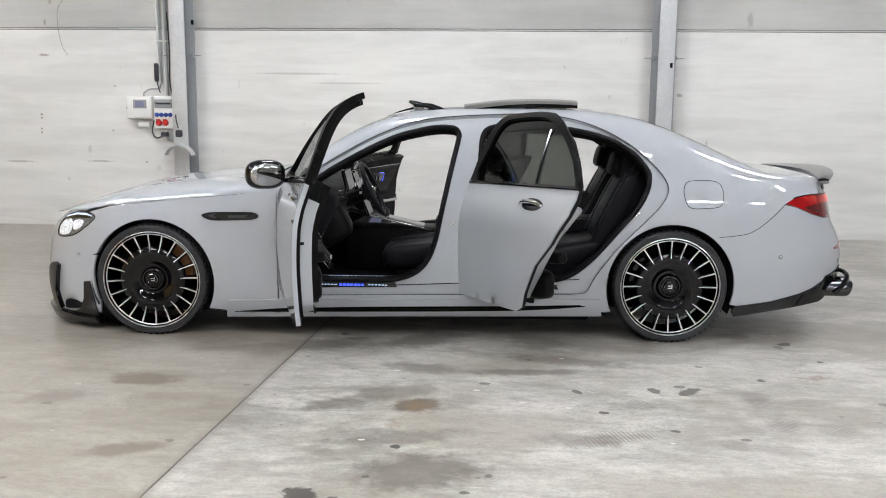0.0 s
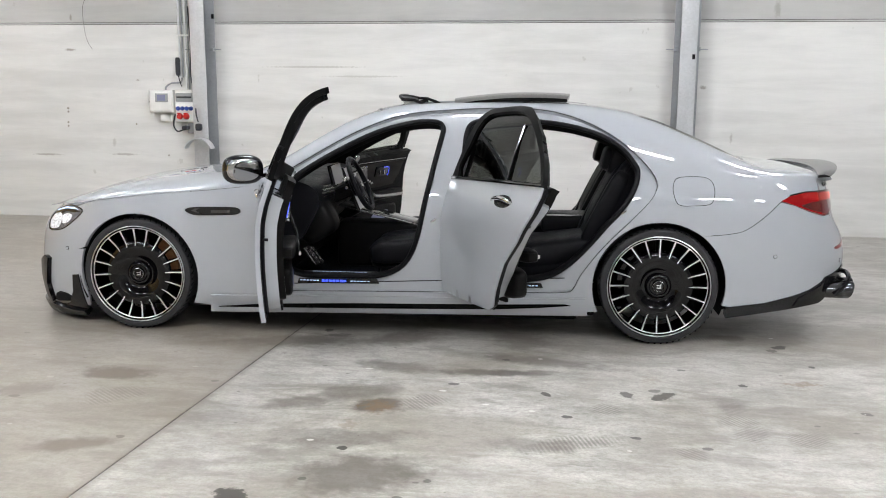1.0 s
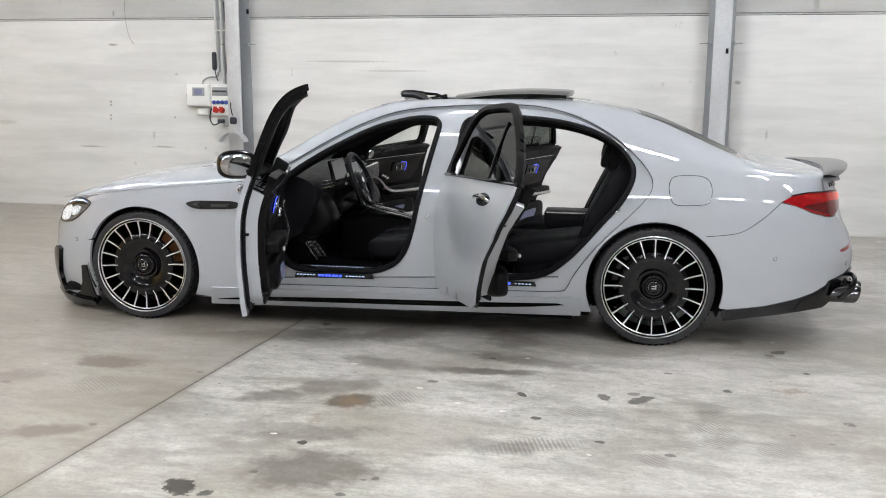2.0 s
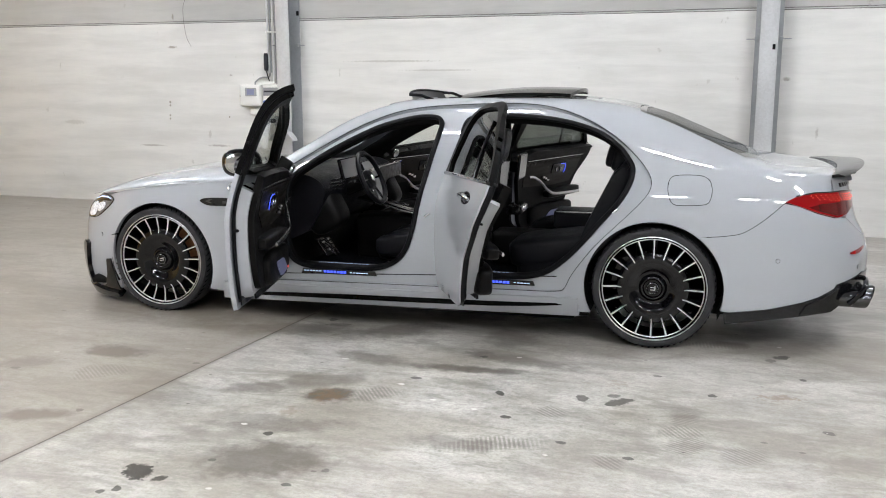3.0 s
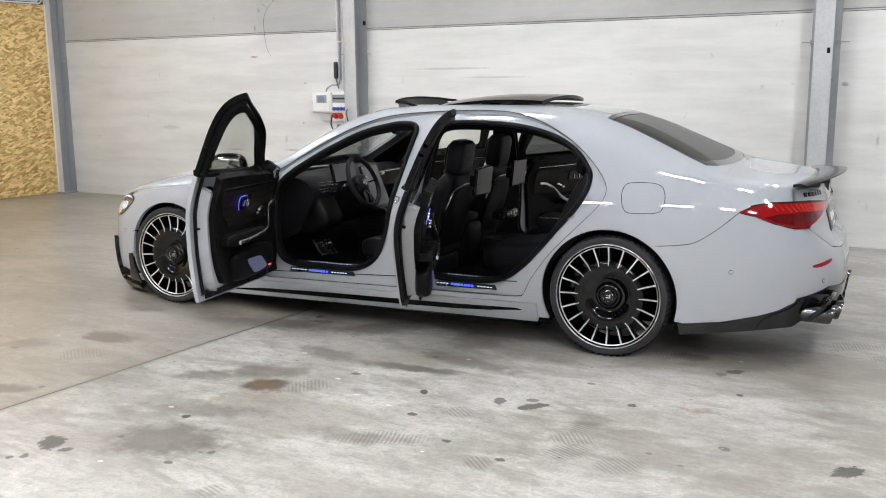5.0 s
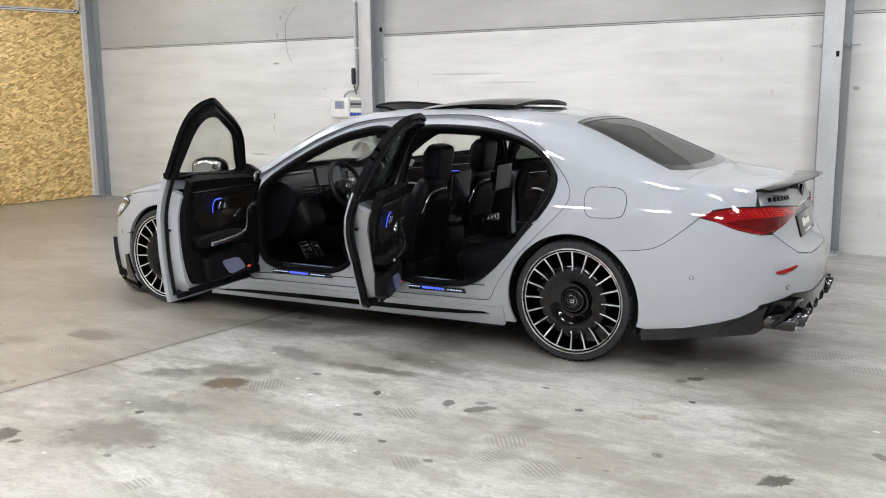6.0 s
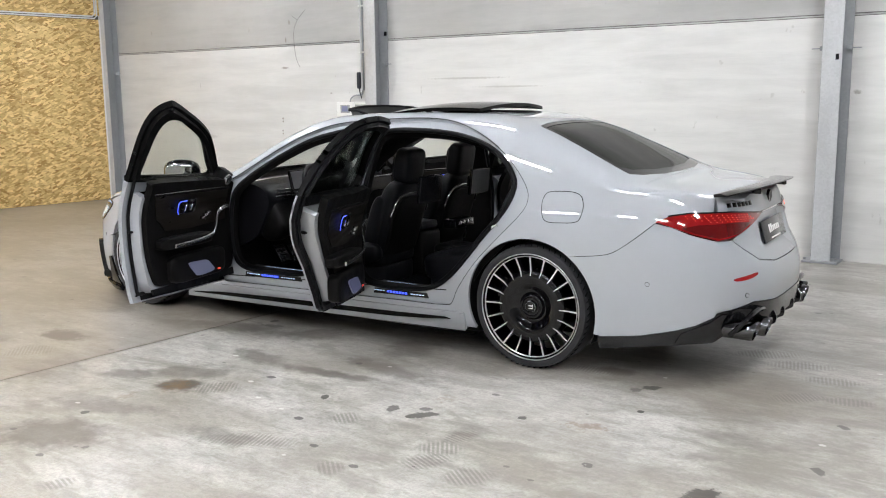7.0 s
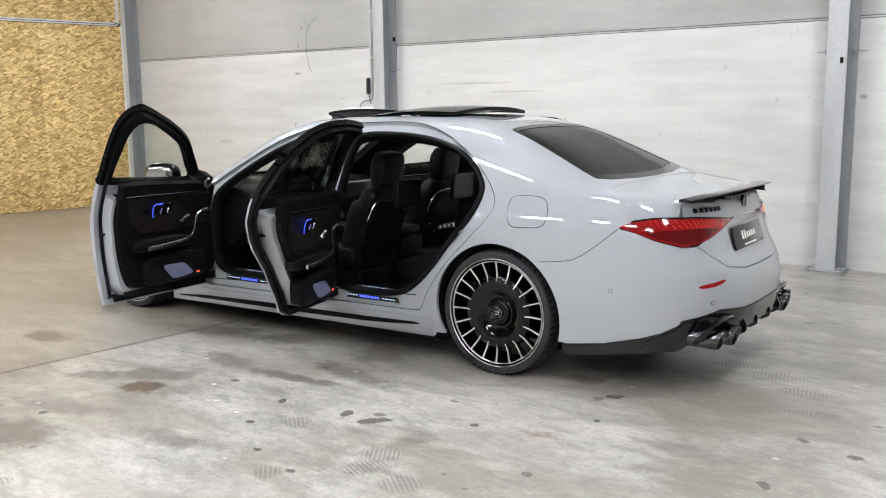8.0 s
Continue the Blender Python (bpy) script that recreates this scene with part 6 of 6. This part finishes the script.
part("console_lid", boxes(((1.74, -.12, .60), (2.0, .12, .66), .02, 3)), LEATHER, cc)
# steering wheel
sw = Matrix.Translation((1.335, -.40, .885)) @ Matrix.Rotation(radians(-24), 4, "Y")
bm = bmesh.new()
tube(bm, [sw @ Vector((0, .185 * math.cos(2 * math.pi * i / 48), .185 * math.sin(2 * math.pi * i / 48) * (.97 if math.sin(2 * math.pi * i / 48) > -.7 else .92))) for i in range(48)], .017, True, 12)
wheel_s = part("steering_wheel", bm, LEATHER, car, "black leather steering wheel with metal spokes")
bm = bmesh.new()
pillow(bm, sw @ Matrix.Translation((-.03, 0, 0)), .035, .075, .065, .6)
part("wheel_boss", bm, LEATHER, wheel_s)
for a in (0, 180, 250, 290):
    bm = bmesh.new()
    q = sw @ Matrix.Rotation(radians(a), 4, "X")
    tube(bm, [q @ Vector((-.012, .06, 0)), q @ Vector((-.004, .12, 0)), q @ Vector((0, .176, 0))], .012, flat=.6)
    part("wheel_spoke", bm, SATIN if a > 200 else GLOSS, wheel_s)
bm = bmesh.new()
lathe(bm, [(.001, .006), (.02, .006), (.024, .0)], 24, sw @ Matrix.Translation((.007, 0, 0)) @ Matrix.Rotation(radians(-90), 4, "Z"))
part("wheel_emblem", bm, SATIN, wheel_s)
bm = bmesh.new()
tube(bm, [sw @ Vector((-.03, 0, 0)), sw @ Vector((-.2, 0, 0))], .045)
part("column_cover", bm, TRIM, wheel_s)
for s in (-1, 1):
    bm = bmesh.new()
    tube(bm, [sw @ Vector((-.07, s * .04, .0)), sw @ Vector((-.06, s * .17, .02))], .010)
    part("stalk", bm, SATIN, wheel_s)
# pedals
for y, w, z in ((-.50, .075, .42), (-.36, .04, .40)):
    pd = part("pedal", box(bmesh.new(), (-.008, -w / 2 - .02, -.07), (.008, w / 2 + .02, .07), .005, 2, Matrix.Translation((1.02, y, z)) @ Matrix.Rotation(radians(-35), 4, "Y")), SATIN, car, "metal pedal with rubber studs")
    for i in range(4):
        part("stud", box(bmesh.new(), (.008, -w / 2 - .01, -.006), (.012, w / 2 + .01, .006), .002, 1, Matrix.Translation((1.02, y, z)) @ Matrix.Rotation(radians(-35), 4, "Y") @ Matrix.Translation((0, 0, -.045 + .03 * i))), RUBBER, pd)
# inner mirror
bm = bmesh.new()
pillow(bm, Matrix.Translation((1.42, -.02, 1.24)) @ Matrix.Rotation(radians(12), 4, "Z"), .022, .125, .038, .5)
im = part("inner_mirror", bm, TRIM, car)
part("mirror_stem", boxes(((1.38, -.02, 1.26), (1.41, .02, 1.33), .006)), TRIM, im)
part("sun_visor", boxes(((1.40, -.55, 1.285), (1.56, -.20, 1.30), .006)), TRIM, car)

# the body is drawn a little wide: bring all of it to its width
done = set()
for ob in car.children_recursive:
    if ob.type == "MESH" and ob.data not in done:
        done.add(ob.data)
        ob.data.transform(Matrix.Diagonal((1, YS, 1, 1)))  # narrow

# ---- fittings on the back wall ----
Y = WALL_Y
before = set(scene.objects)
bx = part("meter_box", boxes(((-2.175, Y - .10, 1.215), (-1.895, Y - .001, 1.462), .012, 3)), WHITEPLASTIC)
part("cover", boxes(((-2.163, Y - .112, 1.228), (-1.907, Y - .1005, 1.45), .008, 2)), WHITEPLASTIC, bx)
part("meter_window", boxes(((-2.095, Y - .118, 1.33), (-1.945, Y - .1125, 1.425), .003)), GREYPLASTIC, bx, "grey meter window")
part("meter_display", boxes(((-2.07, Y - .121, 1.345), (-1.975, Y - .1185, 1.41), .002)), material("pale_blue_display", (0.22, 0.24, 0.36), .2), bx)
part("latch", boxes(((-2.182, Y - .09, 1.32), (-2.1752, Y - .06, 1.345), .002)), RUBBER, bx)
tagged(bx, "white plastic meter box screwed to the concrete wall", "meter box")
sb = part("socket_panel", boxes(((-1.875, Y - .12, 1.115), (-1.652, Y - .001, 1.465), .012, 3)), WHITEPLASTIC)
part("fuse_window", boxes(((-1.862, Y - .128, 1.335), (-1.665, Y - .1205, 1.43), .006, 2)), GREYPLASTIC, sb, "grey fuse cover")
part("fuse_strip", boxes(((-1.85, Y - .131, 1.375), (-1.68, Y - .1285, 1.395))), CABLE, sb)
for k in range(4):
    bm = bmesh.new()
    x = -1.84 + .05 * k
    lathe(bm, [(.001, .022), (.018, .022), (.022, .016), (.024, 0)], 20, Matrix.Translation((x, Y - .12, 1.262)) @ Matrix.Rotation(radians(180), 4, "Z"))
    part("socket", bm, BLUEPLASTIC, sb, "round blue socket lid")
for k in range(2):
    bm = bmesh.new()
    x = -1.82 + .075 * k
    lathe(bm, [(.001, .04), (.024, .04), (.029, .03), (.034, 0)], 20, Matrix.Translation((x, Y - .12, 1.175)) @ Matrix.Rotation(radians(180), 4, "Z"))
    box(bm, (x - .02, Y - .165, 1.20), (x + .02, Y - .13, 1.215), .004)
    part("socket", bm, REDPLASTIC, sb, "red three-phase socket")
tagged(sb, "white socket panel with blue and red sockets", "socket panel")
jb = part("junction_box", boxes(((-2.065, Y - .05, 1.115), (-1.935, Y - .001, 1.19), .010, 3)), WHITEPLASTIC)
part("lid", boxes(((-2.055, Y - .056, 1.124), (-1.945, Y - .0505, 1.181), .004)), WHITEPLASTIC, jb)
tagged(jb, "small white junction box below the meter", "junction box")
# conduits and cables
for x, r, mat, z0 in ((-1.785, .011, TUBEWHITE, 1.58), (-1.752, .010, STEEL_DARK, 1.60), (-1.715, .012, TUBEWHITE, 1.48), (-1.685, .008, STEEL_DARK, 1.47)):
    bm = bmesh.new()
    tube(bm, [(x, Y - .02, z0), (x, Y - .02, 3.0), (x, Y - .02, 5.95)], r, seg=12)
    c = part("conduit", bm, mat)
    for z in (2.05, 2.6, 3.4, 4.6):
        part("saddle", boxes(((x - .018, Y - .036, z), (x + .018, Y - .002, z + .018), .003)), WHITEPLASTIC, c)
    tagged(c, "straight electrical conduit running up the wall", "conduit", "wall conduits")
bm = bmesh.new()
tube(bm, smooth_loop([(-1.785, Y - .02, 1.6), (-1.80, Y - .025, 1.55), (-1.90, Y - .03, 1.54), (-1.97, Y - .03, 1.50), (-1.98, Y - .03, 1.46)], 5, False), .010)
tagged(part("flexible_conduit", bm, GREYPLASTIC), "grey flexible conduit bending into the meter box", "conduit")
bm = bmesh.new()
pillow(bm, Matrix.Translation((-1.80, Y - .05, 1.72)), .022, .022, .10, .35)
ad = part("power_adapter", bm, CABLE)
bm = bmesh.new()
tube(bm, smooth_loop([(-1.80, Y - .05, 1.63), (-1.79, Y - .05, 1.58), (-1.77, Y - .04, 1.5)], 5, False), .006)
part("lead", bm, CABLE, ad)
tagged(ad, "black power adapter hanging on its lead", "adapter")
bm = bmesh.new()
tube(bm, smooth_loop([(-1.70, Y - .03, 2.35), (-1.675, Y - .05, 1.95), (-1.68, Y - .06, 1.6), (-1.62, Y - .10, 1.35), (-1.56, Y - .24, 1.2), (-1.535, Y - .25, 1.10)], 8, False), .007)
cb = part("power_cable", bm, CABLE)
bm = bmesh.new()
pillow(bm, Matrix.Translation((-1.53, Y - .25, 1.045)), .035, .03, .04, .5)
part("plug", bm, CABLE, cb, "dark blue cable plug")
tagged(cb, "dark cable hanging down the column to a plug", "cable")
bm = bmesh.new()
tube(bm, smooth_loop([(-1.865, Y - .1, 1.2), (-1.885, Y - .11, 1.08), (-1.84, Y - .12, 1.01), (-1.77, Y - .12, 1.03), (-1.74, Y - .12, 1.06)], 6, False), .008)
pillow(bm, Matrix.Translation((-1.74, Y - .12, 1.05)), .04, .03, .025, .5)
tagged(part("short_cable", bm, CABLE), "short black cable looped below the socket panel", "cable")
bm = boxes(((-1.72, Y - .10, .985), (-1.635, Y - .001, 1.10), .01, 2))
tagged(part("switch_box", bm, GREYPLASTIC), "small grey switch box under the socket panel", "switch")
# antenna-like hook on the conduits
bm = bmesh.new()
tube(bm, [(-1.69, Y - .06, 2.06), (-1.64, Y - .09, 2.18)], .004)
pillow(bm, Matrix.Translation((-1.635, Y - .09, 2.19)), .012, .012, .012, .9)
tagged(part("wall_hook", bm, CABLE), "thin dark rod with a round end by the conduits", "hook")
# hose hanger: a bent half pipe on the column
bm = bmesh.new()
rows = []
for i in range(17):
    a = radians(15 + 150 * i / 16)
    for_r = []
    for r in (.15, .162):
        for dy in (-.12, .0):
            for_r.append(bm.verts.new((-1.495 + r * math.cos(a), Y - .225 + dy, .745 + r * .95 * math.sin(a))))
    rows.append(for_r)
for a, b in zip(rows, rows[1:]):
    for i, j in ((0, 1), (1, 3), (3, 2), (2, 0)):
        bm.faces.new((a[i], a[j], b[j], b[i]))
for r in (rows[0], rows[-1]):
    bm.faces.new((r[0], r[1], r[3], r[2]))
hook = part("hose_hanger", bm, STEEL)
tagged(hook, "curved galvanised hose hanger on the column", "hanger")
# thin crack lines drawn on the panels
bm = bmesh.new()
tube(bm, smooth_loop([(-2.66, Y - .002, 2.62), (-2.80, Y - .002, 2.50), (-2.87, Y - .002, 2.36), (-2.86, Y - .002, 2.12), (-2.83, Y - .002, 1.99), (-2.78, Y - .002, 1.91)], 6, False), .0022, seg=6)
tube(bm, [(-2.80, Y - .002, 2.50), (-2.90, Y - .002, 2.56)], .002, seg=6)
tagged(part("wall_crack", bm, JOINT), "thin dark crack line across the concrete panels", "crack", kind="structure")

NUDGE = {"meter_box": (.085, 0), "socket_panel": (.098, 0), "junction_box": (.075, 0), "switch_box": (.07, 0), "short_cable": (.078, 0), "power_cable": (.075, .02), "power_adapter": (.045, 0), "flexible_conduit": (.06, 0), "conduit": (.045, 0), "wall_hook": (.10, -.02), "hose_hanger": (.05, .05)}
for ob in [ob for ob in scene.objects if ob not in before and not ob.parent]:
    dx, dz = NUDGE.get(ob.name.split(".")[0], (0, 0))
    ob.matrix_world = ALONG @ pose(dx, 0, dz) @ ob.matrix_world
